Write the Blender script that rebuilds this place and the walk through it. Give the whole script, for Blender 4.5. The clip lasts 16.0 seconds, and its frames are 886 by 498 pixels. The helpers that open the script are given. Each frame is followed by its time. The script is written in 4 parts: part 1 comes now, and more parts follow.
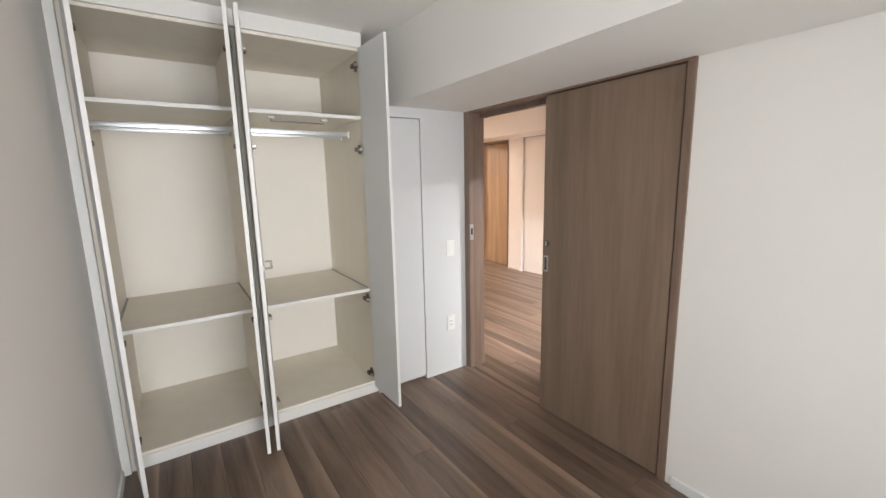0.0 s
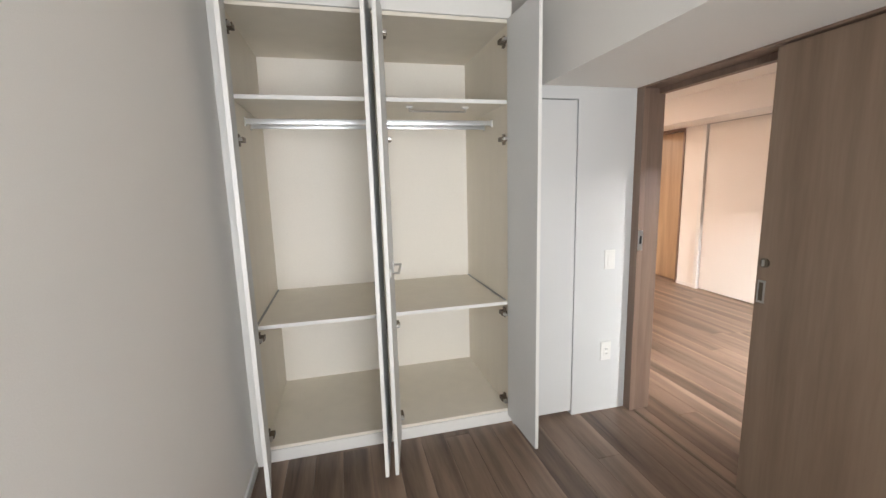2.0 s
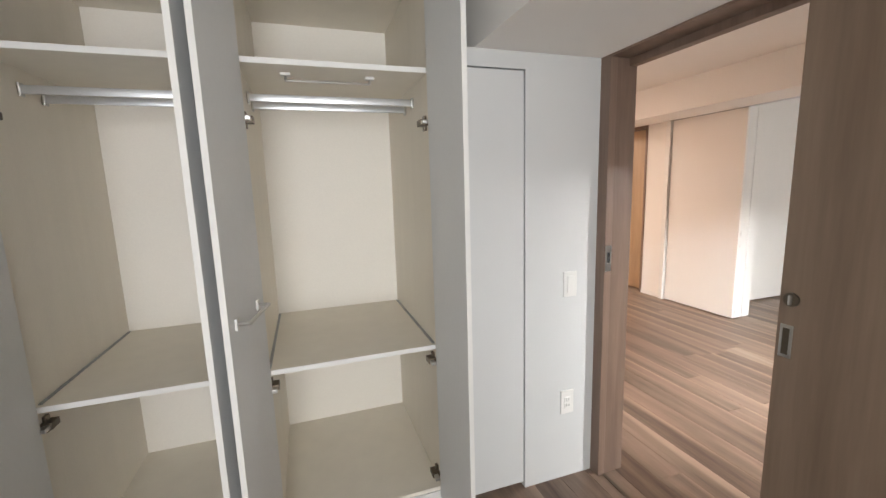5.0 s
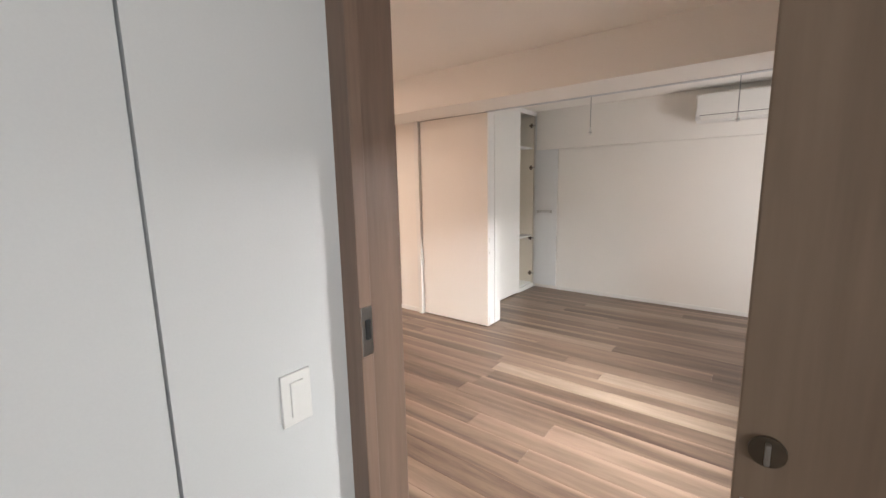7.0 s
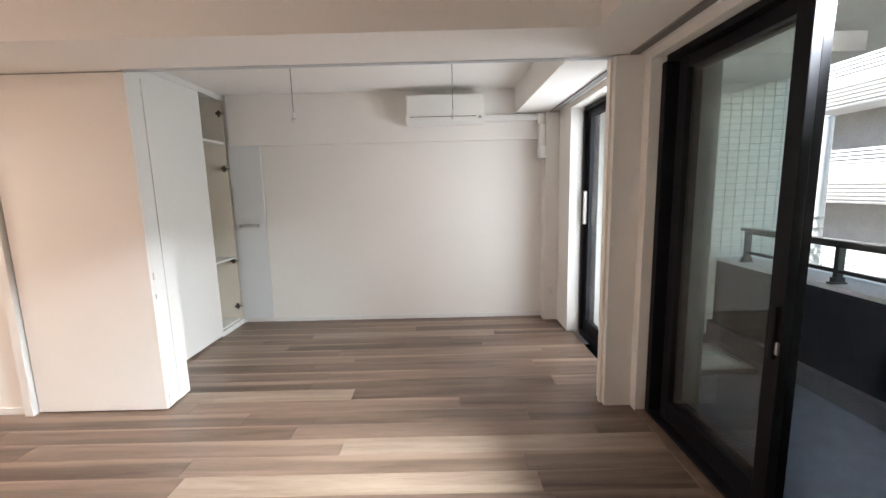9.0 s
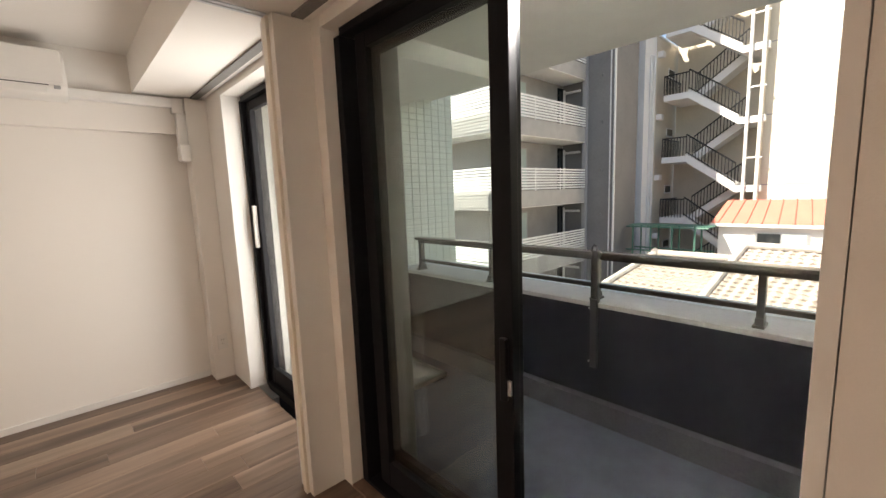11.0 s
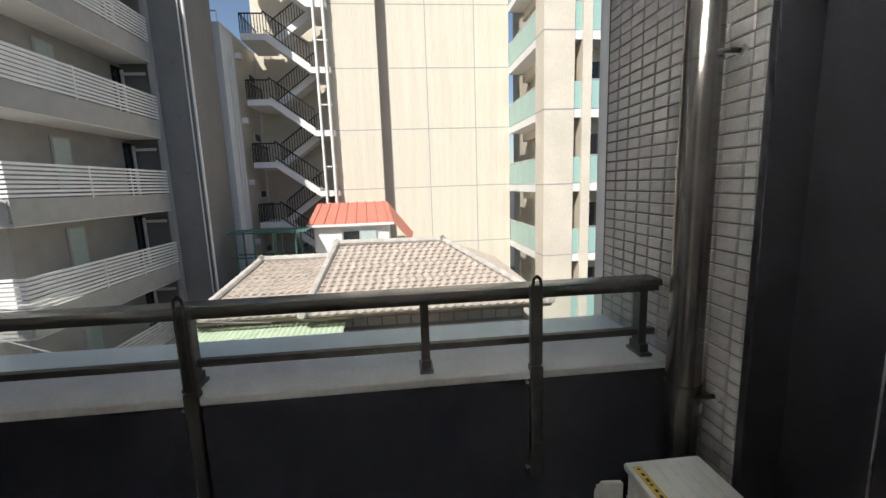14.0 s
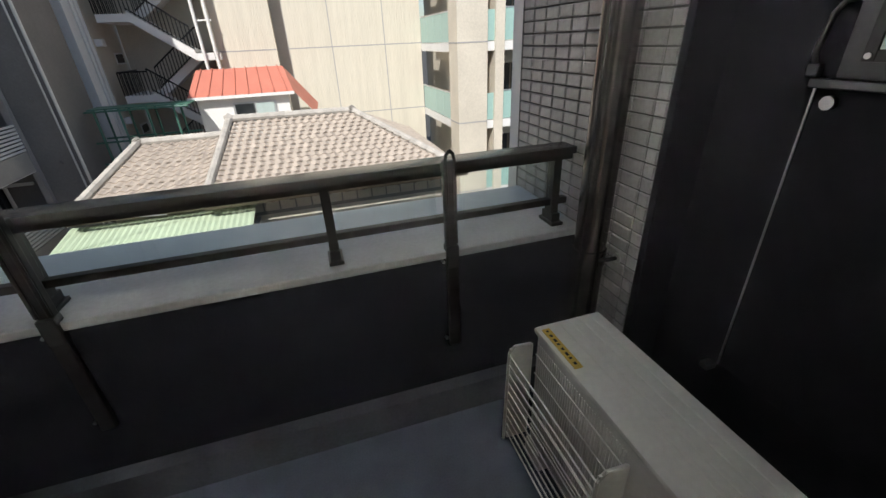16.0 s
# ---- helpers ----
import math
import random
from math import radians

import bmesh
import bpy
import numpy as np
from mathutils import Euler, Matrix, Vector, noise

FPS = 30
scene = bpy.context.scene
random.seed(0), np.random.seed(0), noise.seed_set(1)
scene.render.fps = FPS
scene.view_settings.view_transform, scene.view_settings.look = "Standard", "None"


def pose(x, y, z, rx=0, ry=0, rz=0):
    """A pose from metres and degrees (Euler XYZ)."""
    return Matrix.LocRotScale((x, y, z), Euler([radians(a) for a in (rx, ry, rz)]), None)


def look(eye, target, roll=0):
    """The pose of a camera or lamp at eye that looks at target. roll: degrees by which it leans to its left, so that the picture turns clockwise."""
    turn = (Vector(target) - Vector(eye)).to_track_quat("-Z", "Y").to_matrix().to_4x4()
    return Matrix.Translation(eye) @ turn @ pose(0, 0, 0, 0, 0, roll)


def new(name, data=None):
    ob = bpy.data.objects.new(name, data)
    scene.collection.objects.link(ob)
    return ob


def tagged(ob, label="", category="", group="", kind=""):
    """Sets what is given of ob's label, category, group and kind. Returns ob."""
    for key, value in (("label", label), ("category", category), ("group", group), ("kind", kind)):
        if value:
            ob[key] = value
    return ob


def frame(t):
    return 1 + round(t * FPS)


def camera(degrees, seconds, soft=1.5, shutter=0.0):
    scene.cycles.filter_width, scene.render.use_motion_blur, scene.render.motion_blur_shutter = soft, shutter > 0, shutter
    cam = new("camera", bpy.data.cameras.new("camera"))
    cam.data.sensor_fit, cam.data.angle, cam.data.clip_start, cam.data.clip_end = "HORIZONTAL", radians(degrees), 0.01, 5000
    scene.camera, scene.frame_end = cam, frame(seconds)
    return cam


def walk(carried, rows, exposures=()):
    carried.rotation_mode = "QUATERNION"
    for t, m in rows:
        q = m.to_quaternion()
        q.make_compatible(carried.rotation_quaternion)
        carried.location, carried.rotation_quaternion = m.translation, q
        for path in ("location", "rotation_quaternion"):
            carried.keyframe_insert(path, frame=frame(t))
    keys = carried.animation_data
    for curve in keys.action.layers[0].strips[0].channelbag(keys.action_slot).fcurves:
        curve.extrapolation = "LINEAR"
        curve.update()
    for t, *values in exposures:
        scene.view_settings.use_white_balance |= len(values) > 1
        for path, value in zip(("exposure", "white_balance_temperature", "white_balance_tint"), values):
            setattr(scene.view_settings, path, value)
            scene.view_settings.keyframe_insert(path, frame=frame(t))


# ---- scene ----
cam = camera(94.9, 16.0)
PATH = [
    (0, (-0.087, 0.031, 1.515), (1.006, 1.671, 1.177), -1.2),
    (0.5, (-0.102, 0.06, 1.5), (0.834, 1.796, 1.17), -1.2),
    (1, (-0.043, 0.176, 1.492), (0.725, 1.994, 1.165), -1.4),
    (1.5, (0.006, 0.32, 1.491), (0.623, 2.195, 1.168), -1.4),
    (2, (0.089, 0.41, 1.484), (0.554, 2.329, 1.165), -1.6),
    (2.5, (0.19, 0.453, 1.485), (0.521, 2.4, 1.168), -1.6),
    (3, (0.214, 0.485, 1.484), (0.464, 2.445, 1.172), -1.6),
    (5.5, (0.668, 1.177, 1.455), (1.514, 2.963, 1.151), -1.7),
    (6, (0.855, 1.386, 1.445), (1.954, 3.028, 1.137), -1.5),
    (6.5, (1.046, 1.581, 1.445), (2.381, 3.038, 1.138), -1.3),
    (7, (1.196, 1.764, 1.455), (2.751, 2.982, 1.143), -1.2),
    (7.5, (1.398, 1.885, 1.426), (3.123, 2.851, 1.122), -1.2),
    (8, (1.636, 1.947, 1.385), (3.496, 2.63, 1.107), -1.3),
    (8.5, (1.884, 2.018, 1.404), (3.831, 2.37, 1.116), -1.4),
    (9, (2.118, 2.027, 1.406), (4.096, 2.034, 1.112), -1.4),
    (11.5, (3.001, 1.601, 1.388), (4.172, 0.004, 1.109), -2.0),
    (12, (3.137, 1.443, 1.393), (4.011, -0.333, 1.103), -1.7),
    (12.5, (3.204, 1.252, 1.372), (3.792, -0.637, 1.08), -1.9),
    (13, (3.216, 1.05, 1.375), (3.524, -0.904, 1.08), -1.9),
    (13.5, (3.239, 0.9, 1.379), (3.285, -1.077, 1.08), -1.8),
    (14, (3.269, 0.741, 1.378), (3.078, -1.225, 1.062), -2.0),
    (14.5, (3.257, 0.656, 1.369), (2.857, -1.272, 1.02), -2.0),
    (15, (3.233, 0.61, 1.358), (2.719, -1.265, 0.889), -2.0),
    (15.5, (3.211, 0.603, 1.357), (2.679, -1.201, 0.676), -2.4),
    (16, (3.204, 0.597, 1.359), (2.697, -1.107, 0.442), -2.6),
]
EXPOSURES = [(0.0, 1.7, 6650, 12), (3.0, 1.75, 6700, 12), (5.5, 1.55, 6700, 12), (6.5, 1.5, 6700, 12), (7.5, 1.45, 6450, 10), (8.5, 1.58, 6000, 6), (9.0, 1.6, 6200, 8),
             (11.5, 1.45, 7500, 12), (12.5, 1.4, 6950, 11), (13.0, 1.2, 6800, 11), (13.5, 0.7, 6800, 11), (14.0, 0.4, 6600, 10), (16.0, 0.25, 6500, 10)]
walk(cam, [(t, look(eye, aim, roll)) for t, eye, aim, roll in PATH], EXPOSURES)

# ---- world, sun, large lights ----
world = bpy.data.worlds.new("world")
scene.world = world
world.use_nodes = True
wn = world.node_tree.nodes
sky = wn.new("ShaderNodeTexSky")
sky.sky_type = "NISHITA"
sky.sun_disc = False
sky.sun_elevation, sky.sun_rotation = radians(48), radians(30)
wn["Background"].inputs["Strength"].default_value = 0.095
world.node_tree.links.new(sky.outputs[0], wn["Background"].inputs["Color"])
sun = new("sun", bpy.data.lights.new("sun", "SUN"))
sun.data.energy, sun.data.angle, sun.data.color = 4.8, radians(0.5), (1.0, 0.97, 0.92)
sun.matrix_world = look((0, 0, 30), (-0.45 * 30, -0.78 * 30, 0))


def area_lamp(name, eye, aim, w, h, watts, color, spread=180):
    ob = new(name, bpy.data.lights.new(name, "AREA"))
    ob.data.shape, ob.data.size, ob.data.size_y, ob.data.energy, ob.data.color = "RECTANGLE", w, h, watts, color
    ob.data.spread = radians(spread)
    ob.matrix_world = look(eye, aim)
    return ob


# area lamps added at the windows to stand in for skylight
area_lamp("bedroom_window_light", (0.25, -1.38, 1.25), (0.3, 2, 1.25), 1.4, 1.8, 11.0, (0.88, 0.94, 1.0), 115)
area_lamp("side_room_window_light", (5.3, 0.52, 1.1), (5.3, 3, 1.0), 0.95, 1.9, 15, (0.97, 0.97, 1.0))
# strip lamp hidden above the balcony door head, added to brighten the room
area_lamp("living_window_fill", (3.2, 0.40, 2.19), (3.2, 3, 1.9), 0.7, 0.16, 235, (0.94, 0.975, 1.0), 112)
area_lamp("hall_lamp_light", (3.4, 6.9, 2.3), (3.4, 6.9, 0), 0.3, 0.3, 20, (1.0, 0.90, 0.80))
# unseen warm lamp, added to tint and lift the living room's north end
area_lamp("warm_fill_light", (2.6, 5.1, 2.40), (2.6, 5.1, 0), 0.5, 0.5, 8.5, (1.0, 0.70, 0.56))

# ---- materials ----
def material(name, color, rough=0.6, metal=0.0, var=0.06, scale=6.0, fine=60.0, bump=0.15, dist=0.002, stretch=(1, 1, 1), island=False, rnd=0.0, spec=0.5):
    m = bpy.data.materials.new(name)
    m.use_nodes = True
    nt = m.node_tree
    n, l = nt.nodes, nt.links
    p = n["Principled BSDF"]
    p.inputs["Roughness"].default_value, p.inputs["Metallic"].default_value = rough, metal
    p.inputs["Specular IOR Level"].default_value = spec
    tc, mp = n.new("ShaderNodeTexCoord"), n.new("ShaderNodeMapping")
    mp.inputs["Scale"].default_value = stretch
    l.new(tc.outputs["Object"], mp.inputs["Vector"])
    big, small = n.new("ShaderNodeTexNoise"), n.new("ShaderNodeTexNoise")
    for node, sc, det in ((big, scale, 4), (small, fine, 6)):
        node.inputs["Scale"].default_value, node.inputs["Detail"].default_value = sc, det
        l.new(mp.outputs[0], node.inputs["Vector"])
    add = n.new("ShaderNodeMath")
    add.operation = "ADD"
    l.new(big.outputs["Fac"], add.inputs[0])
    l.new(small.outputs["Fac"], add.inputs[1])
    val = add
    if rnd:
        src = n.new("ShaderNodeNewGeometry").outputs["Random Per Island"] if island else n.new("ShaderNodeObjectInfo").outputs["Random"]
        k = n.new("ShaderNodeMath")
        k.operation, k.inputs[1].default_value = "MULTIPLY_ADD", rnd
        l.new(src, k.inputs[0])
        l.new(add.outputs[0], k.inputs[2])
        sub = n.new("ShaderNodeMath")
        sub.operation, sub.inputs[1].default_value = "SUBTRACT", rnd / 2
        l.new(k.outputs[0], sub.inputs[0])
        val = sub
    ramp = n.new("ShaderNodeMapRange")
    ramp.inputs["From Min"].default_value, ramp.inputs["From Max"].default_value = 0.5, 1.5
    ramp.inputs["To Min"].default_value, ramp.inputs["To Max"].default_value = 1 - var * 2, 1 + var * 2
    l.new(val.outputs[0], ramp.inputs["Value"])
    mul = n.new("ShaderNodeVectorMath")
    mul.operation = "SCALE"
    mul.inputs[0].default_value = color[:3]
    l.new(ramp.outputs[0], mul.inputs["Scale"])
    l.new(mul.outputs[0], p.inputs["Base Color"])
    if bump:
        b = n.new("ShaderNodeBump")
        b.inputs["Strength"].default_value, b.inputs["Distance"].default_value = bump, dist
        l.new(small.outputs["Fac"], b.inputs["Height"])
        l.new(b.outputs[0], p.inputs["Normal"])
    return m


def wood(name, dark, light, rough, axis, rnd=0.5, across=9.0, board=0.0):
    """Wood with long grain along one axis, and a tone of its own for each board."""
    m = bpy.data.materials.new(name)
    m.use_nodes = True
    nt = m.node_tree
    n, l = nt.nodes, nt.links
    p = n["Principled BSDF"]
    tc, mp, oi = n.new("ShaderNodeTexCoord"), n.new("ShaderNodeMapping"), n.new("ShaderNodeObjectInfo")
    sc = [across] * 3
    sc[axis] = across * 0.07
    mp.inputs["Scale"].default_value = sc
    off = n.new("ShaderNodeVectorMath")
    off.operation = "SCALE"
    off.inputs[0].default_value = (37, 53, 71)
    l.new(oi.outputs["Random"], off.inputs["Scale"])
    l.new(off.outputs[0], mp.inputs["Location"])
    l.new(tc.outputs["Object"], mp.inputs["Vector"])
    a, b = n.new("ShaderNodeTexNoise"), n.new("ShaderNodeTexNoise")
    a.inputs["Scale"].default_value, a.inputs["Detail"].default_value, a.inputs["Distortion"].default_value = 1.0, 5, 0.6
    b.inputs["Scale"].default_value, b.inputs["Detail"].default_value = 9.0, 4
    l.new(mp.outputs[0], a.inputs["Vector"])
    l.new(mp.outputs[0], b.inputs["Vector"])
    s1, s2 = n.new("ShaderNodeMath"), n.new("ShaderNodeMath")
    s1.operation = s2.operation = "MULTIPLY_ADD"
    s1.inputs[1].default_value = 0.35
    l.new(b.outputs["Fac"], s1.inputs[0])
    l.new(a.outputs["Fac"], s1.inputs[2])
    s2.inputs[1].default_value = rnd
    l.new(oi.outputs["Random"], s2.inputs[0])
    l.new(s1.outputs[0], s2.inputs[2])
    r = n.new("ShaderNodeMapRange")
    r.inputs["From Min"].default_value, r.inputs["From Max"].default_value = 0.45 + rnd * 0.2, 0.9 + rnd * 0.8
    l.new(s2.outputs[0], r.inputs["Value"])
    mix = n.new("ShaderNodeMix")
    mix.data_type = "RGBA"
    mix.inputs["A"].default_value, mix.inputs["B"].default_value = (*dark, 1), (*light, 1)
    l.new(r.outputs[0], mix.inputs["Factor"])
    tone = mix
    if board:
        sx, wv, ad, sm = n.new("ShaderNodeSeparateXYZ"), n.new("ShaderNodeTexNoise"), n.new("ShaderNodeMath"), n.new("ShaderNodeMapRange")
        wv.inputs["Scale"].default_value, wv.inputs["Detail"].default_value = 0.35, 2
        l.new(mp.outputs[0], wv.inputs["Vector"])
        l.new(tc.outputs["Object"], sx.inputs[0])
        ad.operation, ad.inputs[1].default_value = "MULTIPLY_ADD", board * 1.5
        l.new(wv.outputs["Fac"], ad.inputs[0])
        l.new(sx.outputs[0], ad.inputs[2])
        sm.interpolation_type = "SMOOTHSTEP"
        sm.inputs["From Min"].default_value, sm.inputs["From Max"].default_value = board * 1.52, board * 1.78
        sm.inputs["To Max"].default_value = 0.6
        l.new(ad.outputs[0], sm.inputs["Value"])
        tone = n.new("ShaderNodeMix")
        tone.data_type = "RGBA"
        tone.inputs["B"].default_value = (light[0] * 1.35, light[1] * 1.38, light[2] * 1.4, 1)
        l.new(sm.outputs[0], tone.inputs["Factor"])
        l.new(mix.outputs["Result"], tone.inputs["A"])
    l.new(tone.outputs["Result"], p.inputs["Base Color"])
    rr = n.new("ShaderNodeMapRange")
    rr.inputs["To Min"].default_value, rr.inputs["To Max"].default_value = rough - 0.06, rough + 0.1
    l.new(b.outputs["Fac"], rr.inputs["Value"])
    l.new(rr.outputs[0], p.inputs["Roughness"])
    bp = n.new("ShaderNodeBump")
    bp.inputs["Strength"].default_value, bp.inputs["Distance"].default_value = 0.12, 0.001
    l.new(b.outputs["Fac"], bp.inputs["Height"])
    l.new(bp.outputs[0], p.inputs["Normal"])
    return m


def glass(name, tint, gloss=0.45):
    m = bpy.data.materials.new(name)
    m.use_nodes = True
    nt = m.node_tree
    n, l = nt.nodes, nt.links
    n.remove(n["Principled BSDF"])
    t, g, f, mix = n.new("ShaderNodeBsdfTransparent"), n.new("ShaderNodeBsdfGlossy"), n.new("ShaderNodeLayerWeight"), n.new("ShaderNodeMixShader")
    t.inputs["Color"].default_value = (*tint, 1)
    g.inputs["Roughness"].default_value = 0.01
    p4, k4 = n.new("ShaderNodeMath"), n.new("ShaderNodeMath")
    p4.operation, p4.inputs[1].default_value = "POWER", 4.0
    k4.operation, k4.inputs[1].default_value, k4.inputs[2].default_value = "MULTIPLY_ADD", gloss, 0.05
    f.inputs["Blend"].default_value = 0.5
    l.new(f.outputs["Facing"], p4.inputs[0])
    l.new(p4.outputs[0], k4.inputs[0])
    l.new(k4.outputs[0], mix.inputs[0])
    l.new(t.outputs[0], mix.inputs[1])
    l.new(g.outputs[0], mix.inputs[2])
    l.new(mix.outputs[0], n["Material Output"].inputs["Surface"])
    return m


WALL = material("white_wallpaper", (0.84, 0.81, 0.765), 0.85, var=0.015, scale=1.2, fine=260, bump=0.35, dist=0.0015)
CEIL = material("ceiling_paper", (0.87, 0.845, 0.805), 0.9, var=0.015, scale=1.0, fine=220, bump=0.3, dist=0.0015)
WHITE = material("white_painted_board", (0.80, 0.79, 0.76), 0.42, var=0.012, scale=2, fine=40, bump=0.03)
CREAM = material("cream_melamine_board", (0.82, 0.765, 0.665), 0.5, var=0.03, scale=3, fine=180, bump=0.08, stretch=(3, 3, 0.4))
CBACK = material("closet_back_board", (0.90, 0.86, 0.79), 0.6, var=0.02, scale=2, fine=120, bump=0.06)
DOORIN = material("closet_door_white", (0.72, 0.73, 0.73), 0.45, var=0.015, scale=2, fine=60, bump=0.03)
# white wall greyed down: the dimmer light there is put into the colour
DIMWALL = material("dimmed_white_wall_board", (0.65, 0.655, 0.65), 0.6, var=0.015, scale=2, fine=200, bump=0.15, dist=0.001)
OAK = wood("ash_veneer_door", (0.155, 0.102, 0.068), (0.275, 0.195, 0.138), 0.38, 2, rnd=0.15, across=7)
FRAMEWOOD = wood("ash_veneer_frame", (0.15, 0.097, 0.07), (0.25, 0.17, 0.127), 0.45, 2, rnd=0.15, across=14)
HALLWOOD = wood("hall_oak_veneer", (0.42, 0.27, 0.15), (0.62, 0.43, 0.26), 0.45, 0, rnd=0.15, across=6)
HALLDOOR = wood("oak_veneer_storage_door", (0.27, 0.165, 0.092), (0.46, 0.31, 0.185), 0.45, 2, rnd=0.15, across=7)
PLANK = wood("brown_floor_plank", (0.07, 0.042, 0.029), (0.265, 0.185, 0.135), 0.33, 1, rnd=0.4, across=14, board=0.147)
PALEPLANK = wood("pale_floor_plank", (0.20, 0.14, 0.10), (0.42, 0.325, 0.25), 0.34, 1, rnd=0.3, across=16)
JOINT = material("floor_underlay", (0.07, 0.045, 0.03), 0.8)
HALLFLOOR = material("beige_hall_tile", (0.62, 0.50, 0.36), 0.35, var=0.03)
STEEL = material("brushed_steel", (0.55, 0.54, 0.52), 0.3, 1.0, var=0.05, fine=200, bump=0.05)
ALU = material("satin_aluminium", (0.66, 0.68, 0.70), 0.38, 0.9, var=0.03, fine=150, bump=0.03)
BRONZE = material("dark_hinge_metal", (0.16, 0.13, 0.10), 0.4, 0.9)
BLACK = material("black_window_frame", (0.010, 0.010, 0.012), 0.45, 0.0, spec=0.12, var=0.1, bump=0.05)
RUBBER = material("black_gasket", (0.008, 0.008, 0.008), 0.7)
PLASTIC = material("white_plastic", (0.78, 0.77, 0.74), 0.38, var=0.01, bump=0.02)
GREYP = material("grey_plastic", (0.35, 0.36, 0.36), 0.45)
GLASS = glass("window_glass", (0.95, 0.985, 0.975))
CLEAR = glass("clear_glass", (0.96, 0.985, 0.98))
GREENGLASS = material("green_frosted_glass", (0.33, 0.50, 0.46), 0.25, var=0.04, bump=0)
TILE = material("grey_glazed_tile", (0.32, 0.303, 0.292), 0.38, var=0.12, scale=20, fine=70, bump=0.6, dist=0.004, rnd=0.25)
TILELIGHT = material("pale_glazed_tile", (0.76, 0.77, 0.71), 0.4, var=0.06, scale=20, fine=90, bump=0.3, dist=0.003, rnd=0.2)
GROUT = material("grey_grout", (0.10, 0.095, 0.09), 0.9, bump=0.3)
GROUTLIGHT = material("pale_grout", (0.56, 0.56, 0.52), 0.9, bump=0.3)
STUCCO = material("rough_grey_stucco", (0.26, 0.255, 0.245), 0.85, var=0.12, scale=14, fine=170, bump=1.0, dist=0.012)
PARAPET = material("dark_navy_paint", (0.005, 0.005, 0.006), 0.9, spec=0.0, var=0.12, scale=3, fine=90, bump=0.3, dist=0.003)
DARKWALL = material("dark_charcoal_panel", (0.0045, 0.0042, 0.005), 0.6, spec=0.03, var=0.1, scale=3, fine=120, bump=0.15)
DARKBOX = material("dark_grey_powder_coat", (0.045, 0.043, 0.045), 0.35, 0.3, var=0.08, scale=4, fine=120, bump=0.1)
COPING = material("grey_coping_paint", (0.47, 0.485, 0.49), 0.6, var=0.1, scale=5, fine=60, bump=0.2)
KERB = material("dark_grey_kerb", (0.045, 0.047, 0.053), 0.85, spec=0.0, var=0.1, scale=4, fine=80, bump=0.2)
# metal coping; its pale blue is the sky's reflection put into the base colour
COPING_SKY = material("sky_tinted_metal_coping", (0.66, 0.74, 0.78), 0.4, 0.1, var=0.04)
BALFLOOR = material("grey_vinyl_balcony_sheet", (0.05, 0.056, 0.072), 0.8, spec=0.0, var=0.1, scale=8, fine=150, bump=0.3)
SOFFIT = material("balcony_soffit_paint", (0.70, 0.69, 0.66), 0.85, var=0.03, fine=120, bump=0.4)
RAILM = material("dark_bronze_rail", (0.014, 0.013, 0.0125), 0.42, 0.2, var=0.1)
# smoother rail bronze, base lightened to carry the sky light on the top
RAILTOP = material("sky_lit_bronze_handrail", (0.09, 0.087, 0.083), 0.22, 0.5, var=0.06)
PIPEM = material("bronze_drain_pipe", (0.10, 0.092, 0.085), 0.2, 0.75, var=0.12, scale=4, fine=60, bump=0.05, stretch=(1, 1, 0.2))
ACOUT = material("ivory_painted_steel", (0.74, 0.73, 0.685), 0.45, var=0.05, scale=5, fine=60, bump=0.05)
YELLOW = material("yellow_label", (0.62, 0.42, 0.08), 0.6, var=0.08)
DARKFACE = material("dark_grey_facade_tile", (0.31, 0.295, 0.28), 0.8, var=0.12, scale=1.5, fine=30, bump=0.5, dist=0.01)
STRIPFACE = material("charcoal_render", (0.20, 0.193, 0.19), 0.85, var=0.1, scale=0.8, fine=20, bump=0.3)
TOWERFACE = material("pale_grey_render", (0.72, 0.72, 0.725), 0.85, var=0.05, scale=0.5, fine=14, bump=0.3)
GREYFACE = material("grey_render", (0.36, 0.35, 0.345), 0.85, var=0.06, scale=0.5, fine=14, bump=0.3)
SLABGREY = material("grey_slab_band", (0.40, 0.385, 0.365), 0.8, var=0.1, scale=2, fine=30, bump=0.3)
GREYBAND = material("grey_balcony_band", (0.20, 0.193, 0.185), 0.8, var=0.1, scale=2, fine=30, bump=0.3)
BEIGE = material("ribbed_beige_panel", (0.64, 0.59, 0.49), 0.85, var=0.06, scale=0.6, fine=5, bump=0.9, dist=0.03, stretch=(6, 6, 0.25))
BEIGETILE = material("beige_facade_tile", (0.62, 0.565, 0.47), 0.75, var=0.08, scale=0.8, fine=18, bump=0.5, dist=0.01)
WHITEP = material("white_exterior_paint", (0.74, 0.73, 0.71), 0.6, var=0.06, scale=1, fine=20, bump=0.1)
SLATM = material("white_louvre_slat", (0.84, 0.83, 0.81), 0.5, var=0.05, scale=2)
KAWARA = material("weathered_clay_roof_tile", (0.40, 0.345, 0.295), 0.7, var=0.11, scale=3, fine=25, bump=0.3, island=True, rnd=0.38)
RIDGE = material("grey_ridge_tile", (0.42, 0.395, 0.36), 0.8, var=0.15, scale=5, fine=40, bump=0.5, rnd=0.4)
REDROOF = material("red_painted_metal_roof", (0.50, 0.17, 0.12), 0.45, var=0.08, scale=1.5, bump=0.05)
GREENROOF = material("pale_green_corrugated_roof", (0.50, 0.58, 0.42), 0.6, var=0.12, scale=1.2)
GREENM = material("green_painted_pipe", (0.06, 0.16, 0.12), 0.5)
